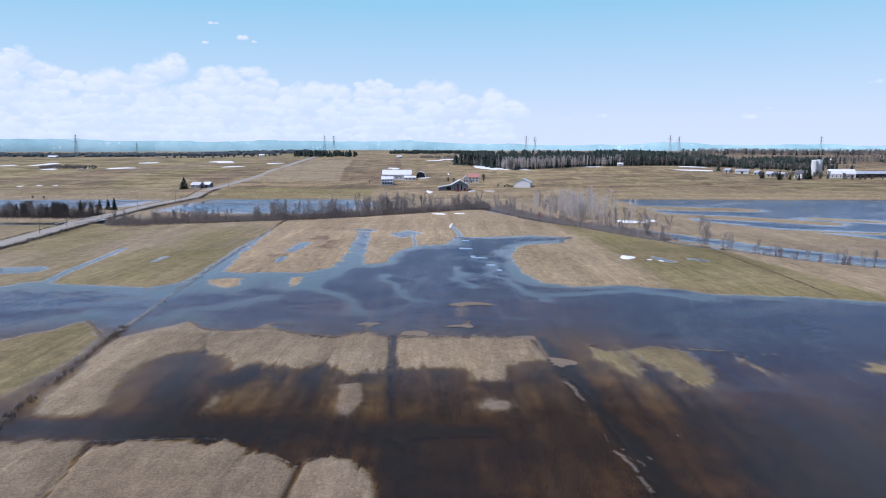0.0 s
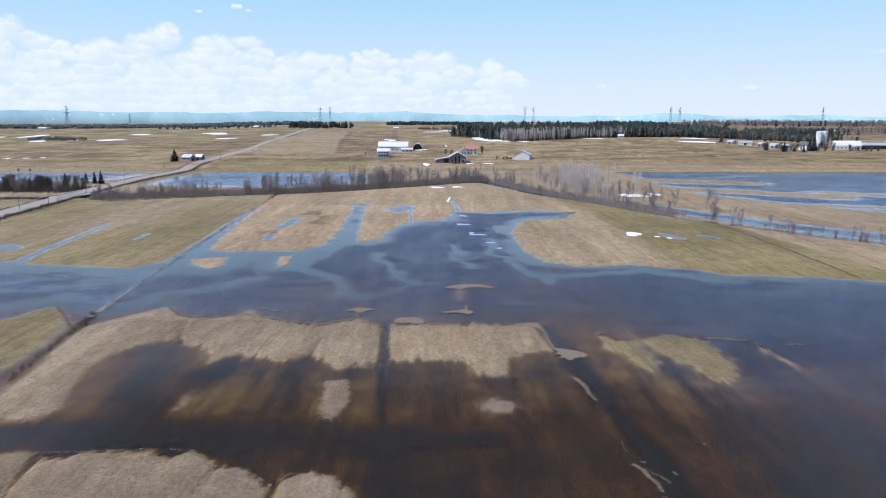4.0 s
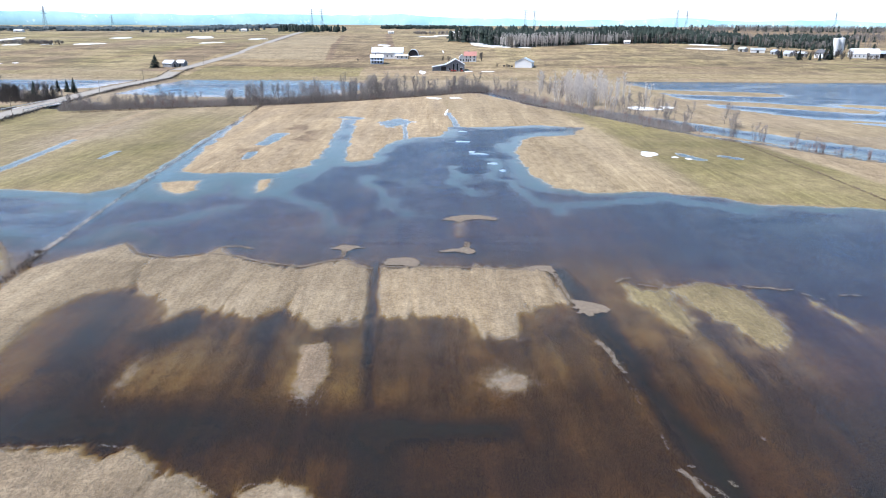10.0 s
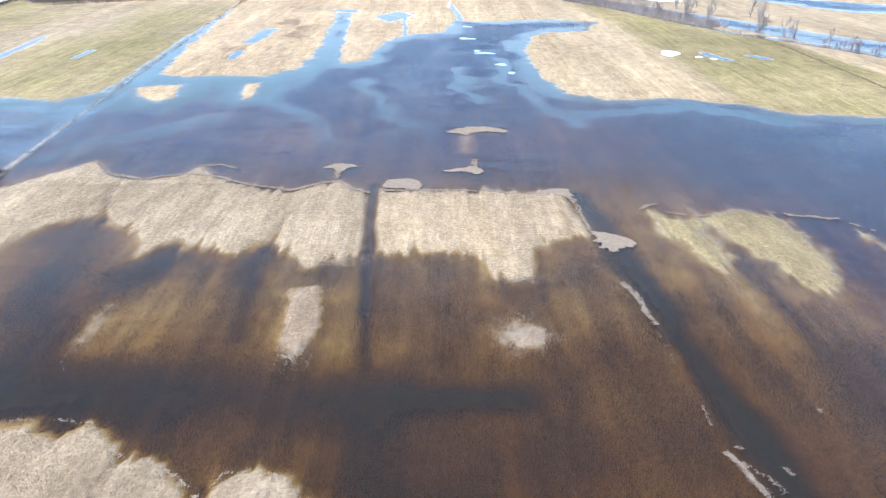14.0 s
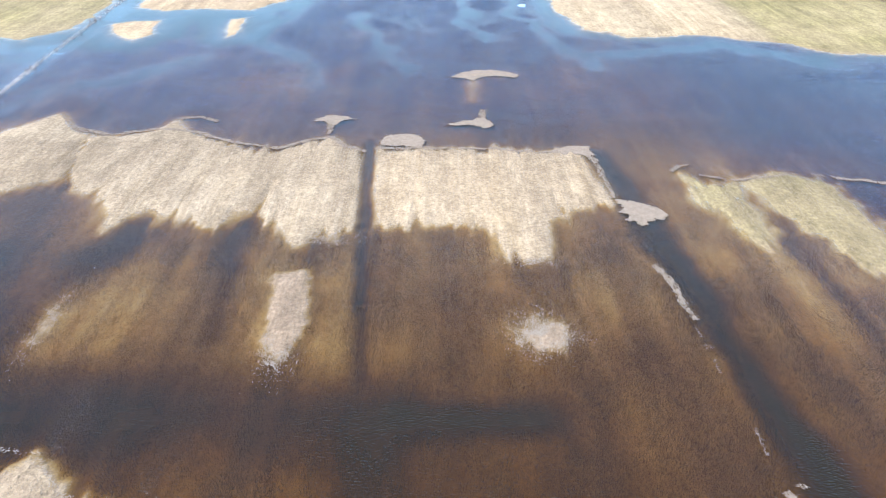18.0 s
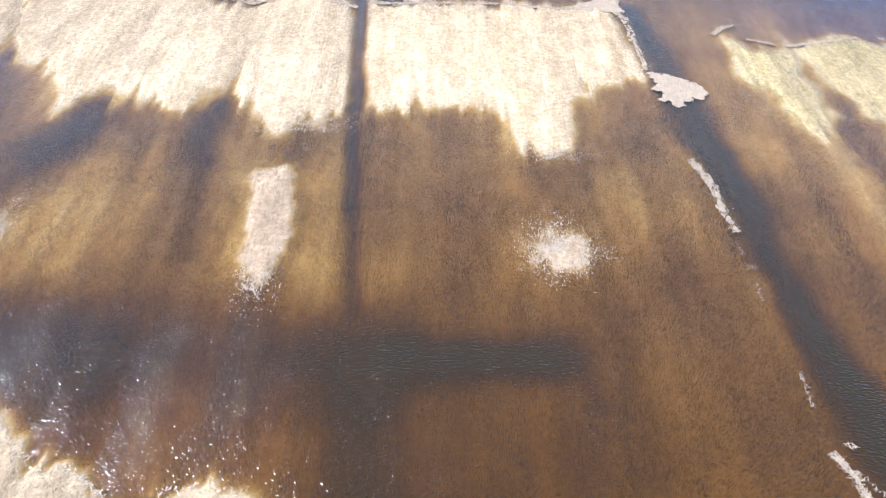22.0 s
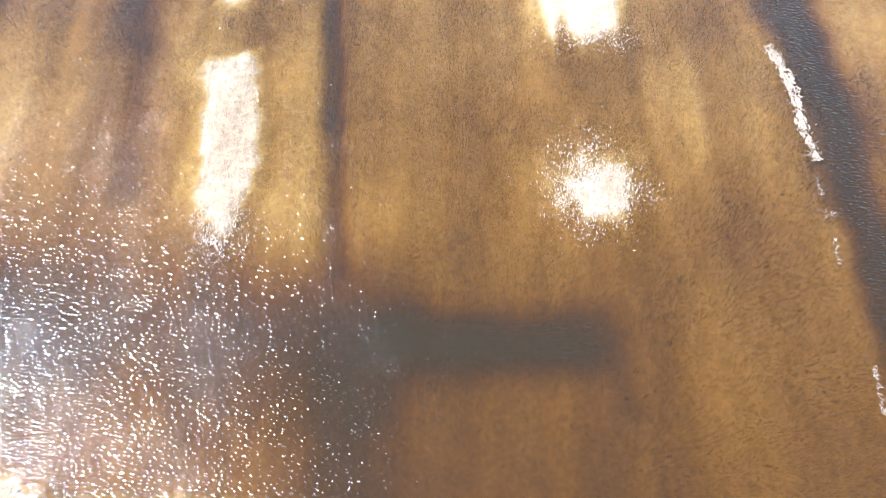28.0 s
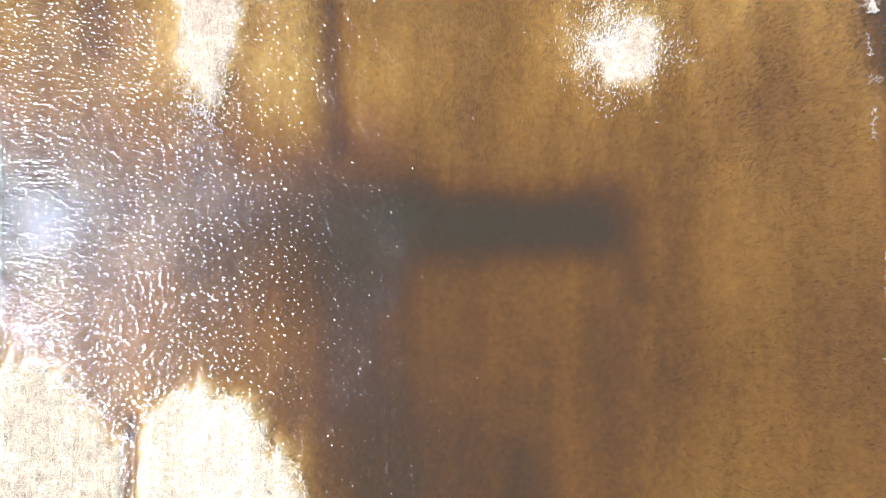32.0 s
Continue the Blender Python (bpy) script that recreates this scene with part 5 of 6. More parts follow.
def silo(x, y, r, h):
    s = thing("silo", pose(x, y, height(x, y) - 0.2), "tall pale concrete tower silo with a white dome", "silo", "silos at the farm")
    part("shaft", Shape().tube((0, 0, -0.5), (0, 0, h), r, r, 24), CONCRETE, s, smooth=False)
    dome = Shape()
    for k in range(4):
        a, b = math.pi / 2 * k / 4, math.pi / 2 * (k + 1) / 4
        dome.tube((0, 0, h + r * 0.22 * math.sin(a)), (0, 0, h + r * 0.22 * math.sin(b)), r * math.cos(a) * 1.03, max(0.05, r * math.cos(b) * 1.03), 24)
    part("dome", dome, WHITEROOF, s)
    for k in range(1, 9):
        part("hoop", Shape().tube((0, 0, h * k / 9 - 0.08), (0, 0, h * k / 9 + 0.08), r + 0.05, r + 0.05, 24), TIN, s)
    part("chute", Shape().box(-0.5, -r - 0.7, 0, 0.5, -r + 0.1, h), TIN, s)


silo(424, 808, 3.2, 17)
silo(431, 811, 3.2, 17.2)
gable_house("dairy_barn", 438, 778, 78, 13, 26, 4.6, 4.6, WHITE, WHITEROOF, "large white dairy barn with a white roof", "barn", wins("left", range(-10, 11, 4), 1.3) + [("front", 0, 0, 3.4, 3.4, "door")], knee=0.6)
# dark walls stand for the shade under the open sides
gable_house("cattle_barn", 472, 784, 90, 15, 44, 3.8, 2.6, DARK, TIN, "long low open-sided barn with a pale roof", "barn", wins("left", range(-18, 19, 6), 1.2, 3.0, 1.2))
gable_house("farm_home", 392, 772, 20, 9, 11, 5.0, 3.4, WHITE, DARKROOF, "white house with a dark shingled roof", "house", wins("front", (-2.6, 0, 2.6), 1.0) + wins("front", (-1.4, 1.4), 3.6), stack=True)
for x, y, w, l, t in ((372, 800, 7, 10, 40), (350, 828, 8, 14, 70), (338, 838, 6, 8, 30), (362, 812, 6, 8, 10), (380, 790, 6, 9, 60), (366, 790, 5, 7, 20), (404, 786, 6, 9, 50)):
    gable_house("farm_shed", x, y, t, w, l, 3.0, 1.9, WHITE if l > 9 else OLDWALL, TIN, "pale-roofed farm shed among the farmyard trees", "shed", [("left", 0, 0, 2.4, 2.4, "door")])
for x, y, w, l, t in ((-644, 1170, 7, 14, 88), (-330, 1290, 6, 9, 90), (30, 1230, 7, 10, 84), (-78, 1265, 6, 9, 90), (236, 944, 4, 7, 85)):
    gable_house("far_farmhouse", x, y, t, w, l, 2.8, 1.8, WHITE, WHITEROOF, "small white farm building far off on the rise", "house", wins("left", (-2, 0, 2), 1.0, 0.9, 1.0))


# ---- transmission towers ----
def pylon(x, y, h):
    p = thing("transmission_tower", pose(x, y, height(x, y) - 1), "grey steel lattice power line tower", "pylon", "power line towers")
    b, t = 0.085 * h, 0.018 * h
    mast = lambda z: b + (t - b) * min(1, z / (0.8 * h))
    for sx, sy in ((1, 1), (1, -1), (-1, 1), (-1, -1)):
        part("leg", Shape().tube((sx * b, sy * b, -1), (sx * t, sy * t, 0.8 * h), 0.24, 0.2, 4).tube((sx * t, sy * t, 0.8 * h), (sx * 0.2, sy * 0.2, h), 0.2, 0.14, 4), STEEL, p)
    brace = Shape()
    zs = [0.0, 0.16, 0.3, 0.42, 0.52, 0.61, 0.69, 0.76, 0.83, 0.9]
    for a, c in zip(zs, zs[1:]):
        u, v = mast(a * h), mast(c * h)
        for k in (1, -1):
            brace.tube((-u, k * u, a * h), (v, k * v, c * h), 0.12, 0.12, 3).tube((u, k * u, a * h), (-v, k * v, c * h), 0.12, 0.12, 3)
            brace.tube((k * u, -u, a * h), (k * v, v, c * h), 0.12, 0.12, 3).tube((k * u, u, a * h), (k * v, -v, c * h), 0.12, 0.12, 3)
    part("brace", brace, STEEL, p)
    for z, w in ((0.72, 0.13), (0.82, 0.15), (0.92, 0.1)):
        part("crossarm", Shape().tube((-w * h, 0, z * h), (0, 0, z * h + 0.03 * h), 0.12, 0.22, 3).tube((w * h, 0, z * h), (0, 0, z * h + 0.03 * h), 0.12, 0.22, 3).tube((-w * h, 0, z * h), (w * h, 0, z * h), 0.15, 0.15, 3), STEEL, p)


for x, y, h in ((-720, 1392, 49), (-820, 1900, 36), (-327, 1958, 47), (-301, 1958, 47), (222, 1900, 48), (245, 1900, 46), (607, 1900, 48), (631, 1900, 46), (1010, 1900, 46)):
    pylon(x, y, h)


# ---- snow left over ----
def snow_patch(x, y, w, l, turn, tall=0.35):
    n, rings = 22, 4
    s = Shape()
    pts = [(0, 0, tall)]
    for r in range(1, rings + 1):
        for i in range(n):
            a = 2 * math.pi * i / n
            wob = 1 + 0.22 * math.sin(2 * a + x) + 0.14 * math.sin(3 * a + y) + 0.08 * math.sin(5 * a + x * 3)
            px, py = w / 2 * r / rings * wob * math.cos(a), l / 2 * r / rings * wob * math.sin(a)
            g = pose(x, y, 0, 0, 0, turn) @ Vector((px, py, 0))
            pts.append((px, py, height(g.x, g.y) - height(x, y) + tall * (1 - (r / rings) ** 2.5) - 0.03 * (r == rings)))
    f = [(0, 1 + i, 1 + (i + 1) % n) for i in range(n)] + [(1 + r * n + i, 1 + (r + 1) * n + i, 1 + (r + 1) * n + (i + 1) % n, 1 + r * n + (i + 1) % n) for r in range(rings - 1) for i in range(n)]
    ob = new("snow_patch", s.add(pts, f).mesh("snow_patch", SNOW, True))
    ob.matrix_world = pose(x, y, height(x, y), 0, 0, turn)
    tagged(ob, "melting patch of old white snow on the dull field", "snow patch", "last snow patches")


for x, y, w, l, t, h in ((69, 260, 6.5, 8, 10, 0.5), (76, 255, 2.2, 2.2, 0, 0.2), (79.5, 252.5, 2.4, 2, 0, 0.2), (4.3, 374, 1.6, 22, -4, 0.2), (-2, 440, 10, 7, 0, 0.4), (10, 442, 8, 6, 0, 0.4),
                         (92, 360, 4, 3, 0, 0.3), (104, 392, 16, 14, 0, 0.7), (118, 398, 8, 10, 0, 0.5), (58, 905, 26, 70, 8, 0.8), (84, 872, 30, 40, 25, 0.9), (42, 955, 10, 30, 0, 0.6), (-548, 975, 34, 40, 0, 0.8), (-585, 950, 22, 26, 0, 0.7), (-470, 845, 22, 18, 0, 0.6),
                         (-440, 862, 10, 14, 0, 0.5), (-402, 880, 44, 22, 0, 0.7), (-330, 1060, 60, 34, 0, 0.8), (-420, 1010, 34, 24, 0, 0.7), (-270, 905, 40, 20, 0, 0.7), (-245, 1030, 36, 20, 0, 0.6), (-520, 640, 26, 9, 20, 0.4),
                         (-390, 650, 8, 5, 0, 0.3), (-375, 654, 10, 4, 0, 0.3), (-362, 658, 9, 4, 0, 0.3), (-60, 860, 14, 20, 0, 0.5), (6, 800, 2, 26, 4, 0.2), (-12, 606, 5, 24, 12, 0.4), (-20, 735, 16, 8, 0, 0.4), (25, 612, 7, 6, 0, 0.3),
                         (190, 918, 30, 14, 0, 0.5), (310, 866, 40, 20, 0, 0.6), (330, 940, 34, 16, 0, 0.5), (40, 610, 9, 4, -6, 0.3), (660, 1230, 90, 26, 12, 0.8), (15, 1165, 40, 30, 0, 0.7), (-12, 1110, 26, 20, 0, 0.6)):
    snow_patch(x, y, w * (0.62 if x < -230 else 1.0), l * (1.5 if y > 600 and w > 5 else 1.0), t, h)


# ---- washed-up straw and brush ----
def straw_raft(name, line, half, label, thick=0.07, dense=26, group="", seed=1, bed=True, material=STRAW):
    """A ragged mat of floating straw along a line: low overlapping clumps with gaps between, and loose straws over it."""
    random.seed(seed)
    s = Shape()
    total = sum(math.dist(a, b) for a, b in zip(line, line[1:]))
    size = min(0.36, 0.2 + 0.1 * half)
    for k in range(int(total * half * 4.2 / (size * size))):
        u, v = random.random(), random.uniform(-1, 1)
        edge = 0.75 + 0.5 * float(value_noise(np.array(total * u), np.array(7.0 * (v > 0)), 1.1, seed)) + 0.25 * float(value_noise(np.array(total * u), np.array(11.0), 0.4, seed))
        x, y = bank_spot(line, u, half * v * edge + 0.35 * half * float(value_noise(np.array(total * u), np.array(3.0), 1.6, seed + 5)))
        if abs(v) > 0.6 and value_noise(np.array(x), np.array(y), 0.8, seed) < 0.1:
            continue
        ax, ay = bank_spot(line, u, 0.0)
        bx, by = bank_spot(line, min(1, u + 0.02), 0.0)
        w = math.atan2(by - ay, bx - ax) if u < 0.97 else random.uniform(0, 3.1)
        w += random.gauss(0, 0.5)
        r, cw, sw = size * random.uniform(0.35, 1.1), math.cos(w), math.sin(w)
        z = max(height(x, y), 0)
        pts = [(x, y, z + thick * random.uniform(0.6, 1.5))]
        for q in range(8):
            c, rr = q * 0.785, r * random.uniform(0.45, 1.15)
            px, py = rr * math.cos(c), 0.55 * rr * math.sin(c)
            pts.append((x + px * cw - py * sw, y + px * sw + py * cw, z + random.uniform(-0.015, 0.03)))
        s.add(pts, [(0, 1 + q, 1 + (q + 1) % 8) for q in range(8)])
    loose = Shape()
    for k in range(int(total * half * dense)):
        u = random.random()
        x, y = bank_spot(line, u, random.gauss(0, half * 0.5))
        if not bed and value_noise(np.array(x), np.array(y), 1.2, seed) < -0.4:
            continue
        w, ln = random.uniform(0, 6.28), random.uniform(0.08, 0.32)
        z = max(height(x, y), 0) + 0.03
        wide, cw, sw = random.uniform(0.015, 0.04), math.cos(w), math.sin(w)
        loose.add([(x - sw * wide, y + cw * wide, z), (x + sw * wide, y - cw * wide, z + 0.02), (x + ln * cw, y + ln * sw, z + random.uniform(0, 0.04))], [(0, 1, 2)])
    if not bed:
        tagged(new(name, loose.mesh(name, material)), label, "straw debris", group, "stuff")
        return
    ob = thing(name, pose(*line[len(line) // 2], 0), label, "straw debris", group)
    s.v = [(x - line[len(line) // 2][0], y - line[len(line) // 2][1], z) for x, y, z in s.v]
    loose.v = [(x - line[len(line) // 2][0], y - line[len(line) // 2][1], z) for x, y, z in loose.v]
    tagged(part("straw_mat", s, material, ob), kind="stuff")
    tagged(part("loose_straw", loose, material, ob), kind="stuff")


WRACK = "pale straw washed up along the stubble's edge"
straw_raft("straw_wrack", [(-59.5, 161.3), (-54.4, 154.8), (-48.2, 152.4), (-42.6, 154.7), (-36.1, 153.6), (-31, 150.2), (-23.2, 147.8), (-20.1, 150.2), (-16.6, 151.9), (-14.4, 149), (-11, 146.7)], 0.55, WRACK, 0.06, 70, "straw lines on the bars", 3)
straw_raft("straw_wrack", [(-10, 147.9), (-3.5, 147.9), (6.4, 147.8), (13.4, 146.4), (18.5, 148.3), (19.9, 143.9), (20.3, 133.1)], 0.55, WRACK, 0.06, 70, "straw lines on the bars", 4)
RAFT = "floating mat of pale washed-up straw"
for k, (line, half) in enumerate([([(5.4, 158.2), (6.0, 162.8)], 0.7), ([(-17.4, 158.6), (-17, 153)], 0.5),
                                  ([(-40.8, 158.8), (-37.5, 159.6), (-34.2, 157.8)], 0.5),
                                  ([(21.3, 118.4), (21.9, 116.5), (22.2, 114.2), (22.3, 112.2), (22.7, 109)], 0.42), ([(22.9, 89.6), (23.7, 88.4), (23.9, 86.6), (24.5, 85), (24.4, 81.5), (24.8, 78)], 0.34), ([(23.9, 88.2), (25.4, 86.6), (26, 85)], 0.14),
                                  ([(22.4, 105), (23.2, 105.2)], 0.12), ([(22.6, 103.4), (22.5, 101.8)], 0.09), ([(23.1, 95.6), (22.9, 91.6)], 0.1), ([(22.4, 107.8), (22.5, 106.4)], 0.08),
                                  ([(31, 140.2), (34.3, 138.9), (37, 138), (39, 138.5), (42.2, 139), (45.6, 140.2), (50.1, 139)], 0.3), ([(50.1, 138.9), (51.8, 138.2), (53.4, 138.3), (55, 137.4), (56.9, 137.5)], 0.42), ([(57.5, 135.8), (59.7, 133.1)], 0.3), ([(29.3, 140.6), (30.5, 142), (32.2, 142.7)], 0.45), ([(63, 135), (66, 135), (69, 132.4)], 0.3), ([(33, 95.4), (33.4, 94.6)], 0.25), ([(27, 87.8), (27.4, 87)], 0.2), ([(24, 90.2), (24.6, 90)], 0.2), ([(-84, 161.8), (-79, 155.6), (-73.8, 147.6)], 0.5)]):
    straw_raft("straw_raft", line, half * (1.7 if half < 0.15 else 1), RAFT, 0.05, 150 if half > 0.4 else 330 if half > 0.15 else 120, "floating straw", 60 + k, half > 0.4)


def straw_patch(outline, seed):
    """A solid mat of straw afloat within an outline, frayed at its edge."""
    random.seed(seed)
    cx, cy = sum(p[0] for p in outline) / len(outline), sum(p[1] for p in outline) / len(outline)
    xs, ys = [p[0] for p in outline], [p[1] for p in outline]
    gx, gy = np.meshgrid(np.arange(min(xs) - 0.6, max(xs) + 0.6, 0.17), np.arange(min(ys) - 0.6, max(ys) + 0.6, 0.17))
    gx, gy = gx.ravel(), gy.ravel()
    far_in = inside(outline, gx, gy, 3.0) + 0.3 * value_noise(gx, gy, 0.9, seed) + 0.22 * value_noise(gx, gy, 0.35, seed + 1)
    mat, loose = Shape(), Shape()
    for x, y, d in zip(gx, gy, far_in):
        if d < -0.25:
            continue
        x, y = x + random.uniform(-0.08, 0.08) - cx, y + random.uniform(-0.08, 0.08) - cy
        if d < 0:
            w, ln = random.uniform(0, 6.28), random.uniform(0.15, 0.4)
            loose.sliver((x, y, 0.03), (x + ln * math.cos(w), y + ln * math.sin(w), 0.05), 0.03)
            continue
        r, turn = random.uniform(0.14, 0.24), random.uniform(0, 6.28)
        pts = [(x, y, random.uniform(0.06, 0.10))] + [(x + r * math.cos(turn + q * 1.047), y + r * math.sin(turn + q * 1.047), random.uniform(0.0, 0.04)) for q in range(6)]
        mat.add(pts, [(0, 1 + q, 1 + (q + 1) % 6) for q in range(6)])
    ob = thing("straw_raft", pose(cx, cy, max(height(cx, cy), 0)), RAFT, "straw debris", "floating straw")
    tagged(part("straw_mat", mat, STRAW, ob), kind="stuff")
    tagged(part("loose_straw", loose, STRAW, ob), kind="stuff")


for k, outline in enumerate((
        [(20.6, 132.6), (22.6, 131.9), (24.9, 130.8), (25.4, 129.2), (24.8, 127.6), (23.9, 128.3), (23.4, 127.4), (22.9, 127.9), (22.3, 126.0), (21.9, 127.6), (20.8, 127.9), (21.2, 129.2), (20.5, 129.6), (20.8, 130.6)],
        [(1.1, 178.6), (2.4, 180.8), (4.5, 182.2), (8.2, 183), (11, 182), (13, 180), (12.6, 178.6), (10.5, 179.4), (8, 179.8), (6.2, 178.8), (5.1, 176.6), (3.4, 178.6)],
        [(0.2, 156.6), (2.2, 157.8), (4.4, 158.4), (5.4, 160), (6.2, 158.6), (7.2, 156.8), (5.6, 155.2), (3.6, 156.8)],
        [(-19.8, 158), (-18.2, 160.2), (-15.2, 159.8), (-13.8, 158.6), (-15.6, 158.4), (-16.4, 156.8), (-17.4, 156.4), (-18, 158)],
        [(-9.2, 150.9), (-8.5, 152.6), (-4.4, 152.8), (-3.2, 150.6), (-3.5, 148.6), (-8.8, 148.8)],
        [(14, 146.9), (17, 148.8), (19.8, 148.3), (20.2, 146), (19.2, 145.6), (16, 146)])):
    straw_patch(outline, 110 + k)


def brush_row(name, line, half, tall, count, material, label, seed, lean=0.5):
    random.seed(seed)
    s = Shape()
    for k in range(count):
        x, y = bank_spot(line, random.random(), random.gauss(0, half * 0.5))
        z = max(height(x, y), -0.2)
        clump = tall * random.uniform(0.3, 1.0) ** 1.5 * (0.6 + 0.8 * float(lattice(np.array(round(x / 2)), np.array(round(y / 3)), 3)))
        for q in range(7):
            w = random.uniform(0, 6.28)
            s.sliver((x + random.uniform(-0.3, 0.3), y + random.uniform(-0.3, 0.3), z), (x + lean * clump * math.cos(w), y + lean * clump * math.sin(w), z + clump), 0.035)
    tagged(new(name, s.mesh(name, material)), label, "brush", kind="stuff")


FOAM = "pale straw and froth along the water's edge"
straw_raft("shore_froth", [(-60.5, 91.6), (-48.7, 92.6), (-42.6, 93), (-35, 93.6), (-30.3, 93.2), (-26.8, 89.4), (-22.6, 88.1), (-19.6, 85.8), (-18.6, 84.6)], 0.22, FOAM, 0.05, 90, "froth lines on the south fields", 7, False, STUBBLE)
straw_raft("shore_froth", [(-17.9, 85.6), (-17.3, 87.3), (-15.4, 87.3), (-13.4, 87.2), (-12.1, 86.2), (-11, 84.5), (-9.5, 83.6), (-8.6, 81.4)], 0.2, FOAM, 0.05, 90, "froth lines on the south fields", 8, False, STUBBLE)
brush_row("ditch_brush", [(-65, 92), (-66, 103), (-71.4, 148), (-72.4, 156)], 1.0, 1.0, 420, WEEDS, "dead brown weeds and brush along the ditch", 5)
brush_row("ditch_brush", [(-74, 178), (-78.5, 230), (-82.3, 284), (-88, 370), (-90, 396)], 1.3, 0.7, 620, WEEDS, "sparse dead weeds along the flooded ditch", 15)
straw_raft("ditch_straw", [(-65, 92), (-66, 103), (-71.4, 148), (-73, 165)], 1.1, "brown straw and mud caught along the ditch bank", 0.16, 30, "", 6, False)
straw_raft("ditch_straw", [(-71.9, 153), (-73, 165), (-75, 186), (-78.5, 230), (-82.3, 284), (-88, 370)], 0.75, "pale straw caught along the flooded ditch", 0.12, 70, "", 16, False, WASHED)
brush_row("bank_reeds", [(34, 490), (48, 419), (70, 372), (86, 334), (102, 299.5), (120, 274.5), (135, 251.5), (152, 236.5), (200, 218)], 1.8, 1.0, 1400, STUBBLE, "pale dry reeds along the river bank", 8)
brush_row("field_edge_weeds", [(-170, 361), (-120, 386), (-62, 413), (-30, 436), (2, 461), (34, 489)], 2.0, 1.3, 1500, WEEDS, "dead weeds along the edge of the field", 9)
for line, count, tall in ((WOOD_W, 4200, 4.8), (WOOD_M, 6000, 5.8), (WOOD_E, 3000, 3.9)):
    away = 0.4 if line is WOOD_E else 1
    brush_row("riverside_thicket", [bank_spot(line, q / 8, 5.0 * away) for q in range(9)], 7.0, tall, count, TWIGS, "dense leafless grey thicket along the river", 70 + count, 0.38)
brush_row("riverside_thicket", [(-330, 424), (-262, 420), (-235, 420), (-206, 416)], 14.0, 5.5, 3600, DARK_TWIGS, "dense leafless grey thicket along the river", 79, 0.38)
for off, count in ((6.4, 2600), (-6.6, 1300)):
    brush_row("roadside_weeds", [(float(road_x(q)) + off, q) for q in range(230, 640, 30)], 1.7, 1.2, count, DARK_TWIGS, "dark dead weeds along the road bank", 83 + count)
brush_row("track_weeds", [(106, 296), (108.3, 288), (109, 232), (108, 190)], 0.7, 0.4, 700, WEEDS, "brown weeds along a field track", 10)


def triangles(name, p, material):
    """One mesh of loose triangles from an array of corners."""
    n = len(p)
    me = bpy.data.meshes.new(name)
    me.vertices.add(3 * n)
    me.vertices.foreach_set("co", p.astype(np.float32).ravel())
    me.loops.add(3 * n)
    me.loops.foreach_set("vertex_index", np.arange(3 * n, dtype=np.int32))
    me.polygons.add(n)
    me.polygons.foreach_set("loop_start", np.arange(0, 3 * n, 3, dtype=np.int32))
    me.update()
    me.materials.append(material)
    return me


def standing_stubble(name, x0, x1, y0, y1, per_m2, seed):
    """Cut stalks that stand in drill rows wherever the ground is dry or just awash."""
    rng = np.random.default_rng(seed)
    n = int((x1 - x0) * (y1 - y0) * per_m2)
    x, y = rng.uniform(x0, x1, n), rng.uniform(y0, y1, n)
    x = np.round(x / 0.38) * 0.38 + rng.normal(0, 0.07, n)
    i, j = np.clip(np.searchsorted(GX, x) - 1, 0, NX - 2), np.clip(np.searchsorted(GY, y) - 1, 0, NY - 2)
    z = ZZ[j * NX + i]
    keep = (z > -0.10) & (rng.random(n) < np.clip(0.25 + (z + 0.10) * 6, 0, 1))
    x, y, z = x[keep], y[keep], z[keep]
    n = len(x)
    h, w, a = rng.uniform(0.06, 0.2, n), rng.uniform(0.012, 0.03, n), rng.uniform(0, 6.28, n)
    lean = rng.normal(0, 0.09, (n, 2))
    p = np.stack([np.stack([x - w * np.cos(a), y - w * np.sin(a), z - 0.03], 1), np.stack([x + w * np.cos(a), y + w * np.sin(a), z - 0.03], 1), np.stack([x + lean[:, 0], y + lean[:, 1], z + h], 1)], 1)
    tagged(new(name, triangles(name, p, STUBBLE)), "cut straw stubble standing in rows out of the flood", "stubble", kind="stuff")


standing_stubble("stubble", -62, 52, 76, 150, 34, 3)


def loose_tufts(cx, cy, sx, sy, count, seed):
    """Stubble that thins out round a shoal and just breaks the surface."""
    rng = np.random.default_rng(seed)
    x, y = rng.normal(cx, sx, count), rng.normal(cy, sy, count)
    x, y = x + 0.25 * value_noise(x, y, 0.9, seed), y + 0.5 * value_noise(x, y, 1.4, seed + 1)
    z, w, a = rng.uniform(0.0, 0.07, count), rng.uniform(0.02, 0.045, count), rng.uniform(0, 6.28, count)
    far = rng.uniform(0.08, 0.24, count)
    b = rng.normal(1.57, 0.7, count)
    p = np.stack([np.stack([x - w * np.cos(a), y - w * np.sin(a), z * 0.3 - 0.02], 1), np.stack([x + w * np.cos(a), y + w * np.sin(a), z * 0.3 - 0.02], 1), np.stack([x + far * np.cos(b), y + far * np.sin(b), z + 0.02], 1)], 1)
    tagged(new("stubble_tufts", triangles("stubble_tufts", p, STUBBLE)), "thin pale stubble just breaking the flood's surface", "stubble", kind="stuff")


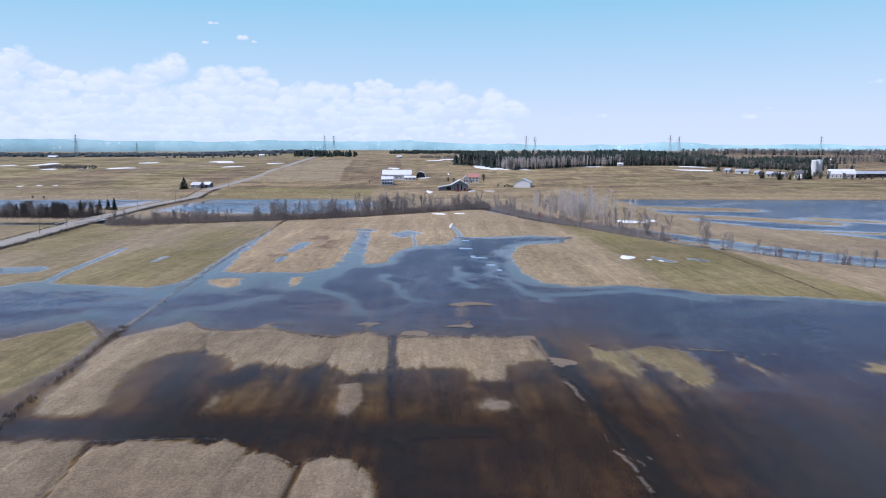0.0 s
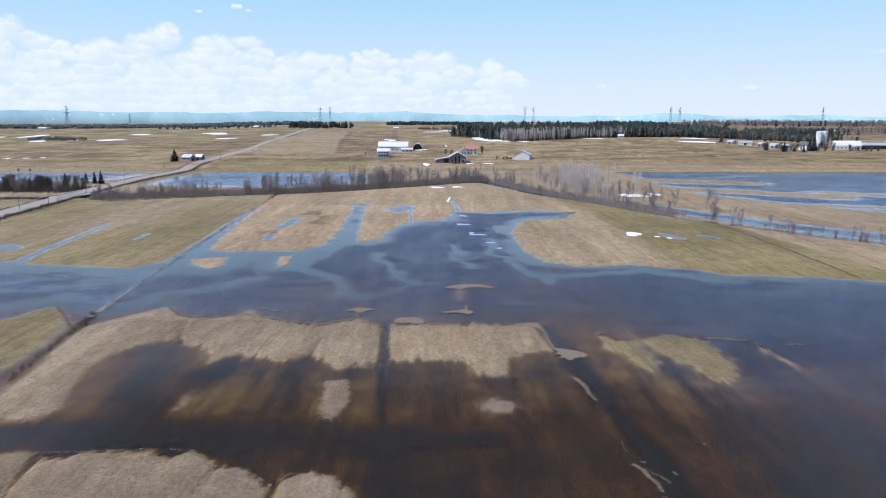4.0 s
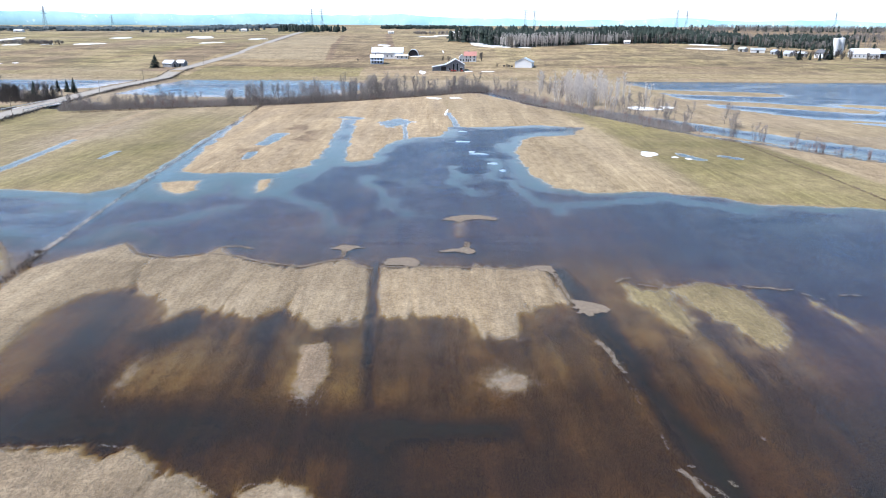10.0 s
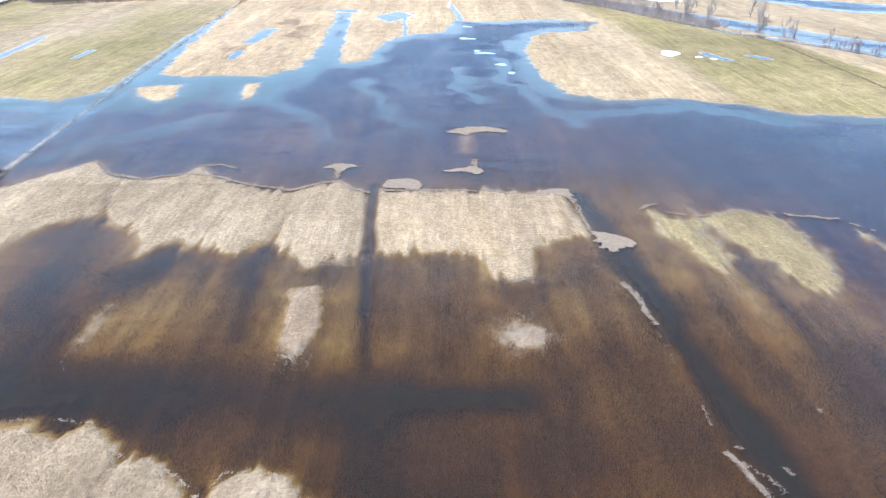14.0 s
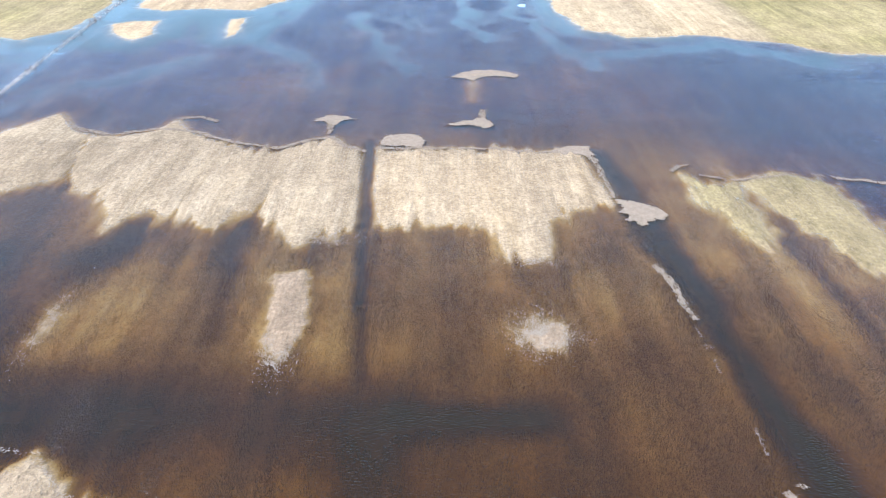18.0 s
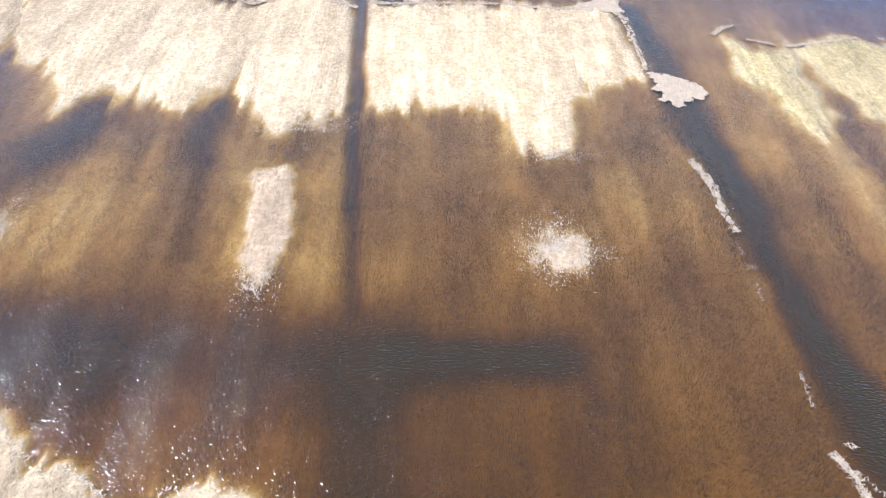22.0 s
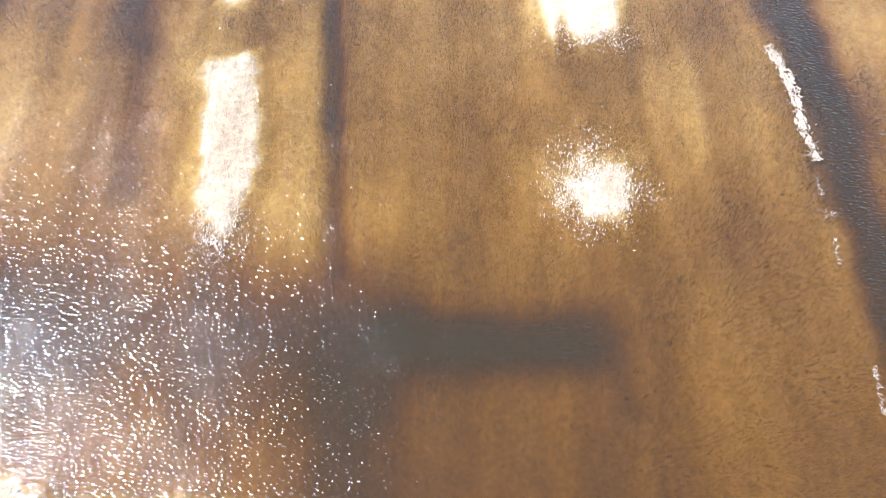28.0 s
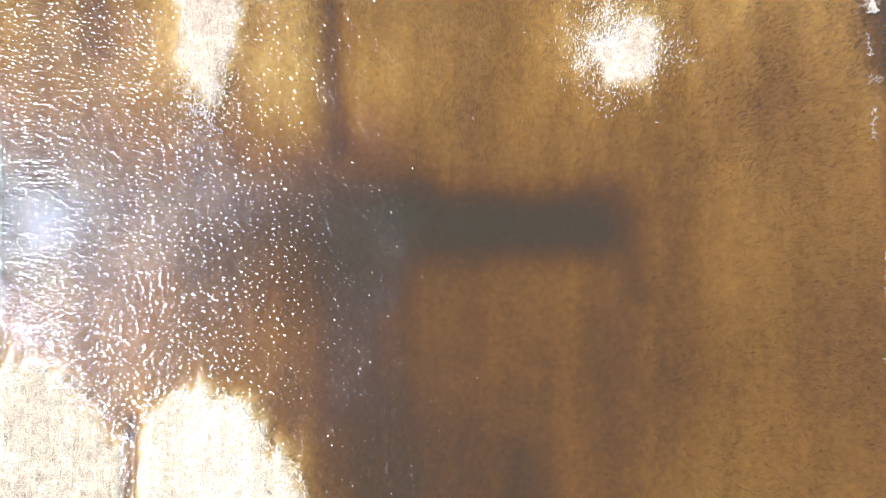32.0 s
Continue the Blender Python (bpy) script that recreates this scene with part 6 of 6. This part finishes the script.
for cx, cy, sx, sy, count, seed in ((8.0, 106.9, 1.15, 1.5, 4200, 61), (9.6, 106.6, 1.3, 0.7, 700, 62), (-15.0, 104.2, 0.75, 1.4, 1300, 63), (-36.8, 108.5, 0.5, 2.4, 800, 64), (-13.6, 123.6, 2.0, 0.7, 900, 65), (9.0, 119.2, 1.6, 0.7, 900, 66)):
    loose_tufts(cx, cy, sx, sy, count, seed)


def bed_dimming_stalks(name, x0, x1, y0, y1, per_m2, seed):
    """Dark stalks added under water to dim the bed in low views, broadside to the drill rows, in uneven clumps."""
    rng = np.random.default_rng(seed)
    n = int((x1 - x0) * (y1 - y0) * per_m2)
    x, y = rng.uniform(x0, x1, n), rng.uniform(y0, y1, n)
    i, j = np.clip(np.searchsorted(GX, x) - 1, 0, NX - 2), np.clip(np.searchsorted(GY, y) - 1, 0, NY - 2)
    z = ZZ[j * NX + i]
    thick = 0.72 + 0.5 * value_noise(x, y * 0.12, 1.3, 23) + 0.45 * rough(x, y, 5, 24)
    thick = thick * (1 - soft(y, 120, y1)) * soft(x, x0, x0 + 8) * (1 - soft(x, x1 - 8, x1))
    keep = (z < -0.10) & (z > -0.75) & (rng.random(n) < thick)
    x, y, z = x[keep], y[keep], z[keep]
    n = len(x)
    h, w, a = np.minimum(rng.uniform(0.16, 0.38, n), -z * 0.92), rng.uniform(0.004, 0.0118, n), rng.normal(0, 0.5, n)
    lean = rng.normal(0, 0.035, (n, 2))
    p = np.stack([np.stack([x - w * np.cos(a), y - w * np.sin(a), z - 0.02], 1), np.stack([x + w * np.cos(a), y + w * np.sin(a), z - 0.02], 1), np.stack([x + lean[:, 0], y + lean[:, 1], z + h], 1)], 1)
    tagged(new(name, triangles(name, p, SUNKEN)), "dark stalks added under the flood water to dim its bed", "drowned stubble", kind="stuff")


bed_dimming_stalks("dimming_stubble", -52, 50, 72, 134, 270, 29)


def ice_floe(x, y, w, l, turn):
    """A thin plate of rotten ice, awash and ragged at its rim."""
    n = 20
    rim = []
    for i in range(n):
        a = 2 * math.pi * i / n
        wob = 1 + 0.28 * math.sin(2 * a + x) + 0.18 * math.sin(3 * a + y) + 0.1 * math.sin(7 * a + 2 * x)
        rim.append((w / 2 * wob * math.cos(a), l / 2 * wob * math.sin(a)))
    pts = [(0, 0, 0.07)] + [(0.9 * a, 0.9 * b, 0.06) for a, b in rim] + [(a, b, -0.05) for a, b in rim]
    faces = [(0, 1 + i, 1 + (i + 1) % n) for i in range(n)] + [(1 + i, 1 + n + i, 1 + n + (i + 1) % n, 1 + (i + 1) % n) for i in range(n)]
    ob = new("ice_floe", Shape().add(pts, faces).mesh("ice_floe", ICE, True))
    ob.matrix_world = pose(x, y, 0, 0, 0, turn)
    tagged(ob, "thin pale floe of melting ice afloat on the flood", "ice floe", "floes on the flood")


for x, y, w, l, t in ((9.8, 311, 3.6, 3.0, 0), (8.9, 285.7, 4.6, 4.4, 20), (11.4, 264, 2.4, 3.0, 0), (13.6, 260.4, 5.0, 3.2, -10), (17, 243.8, 4.2, 2.6, 5), (19, 233, 2.4, 2.8, 30)):
    ice_floe(x, y, w, l, t)
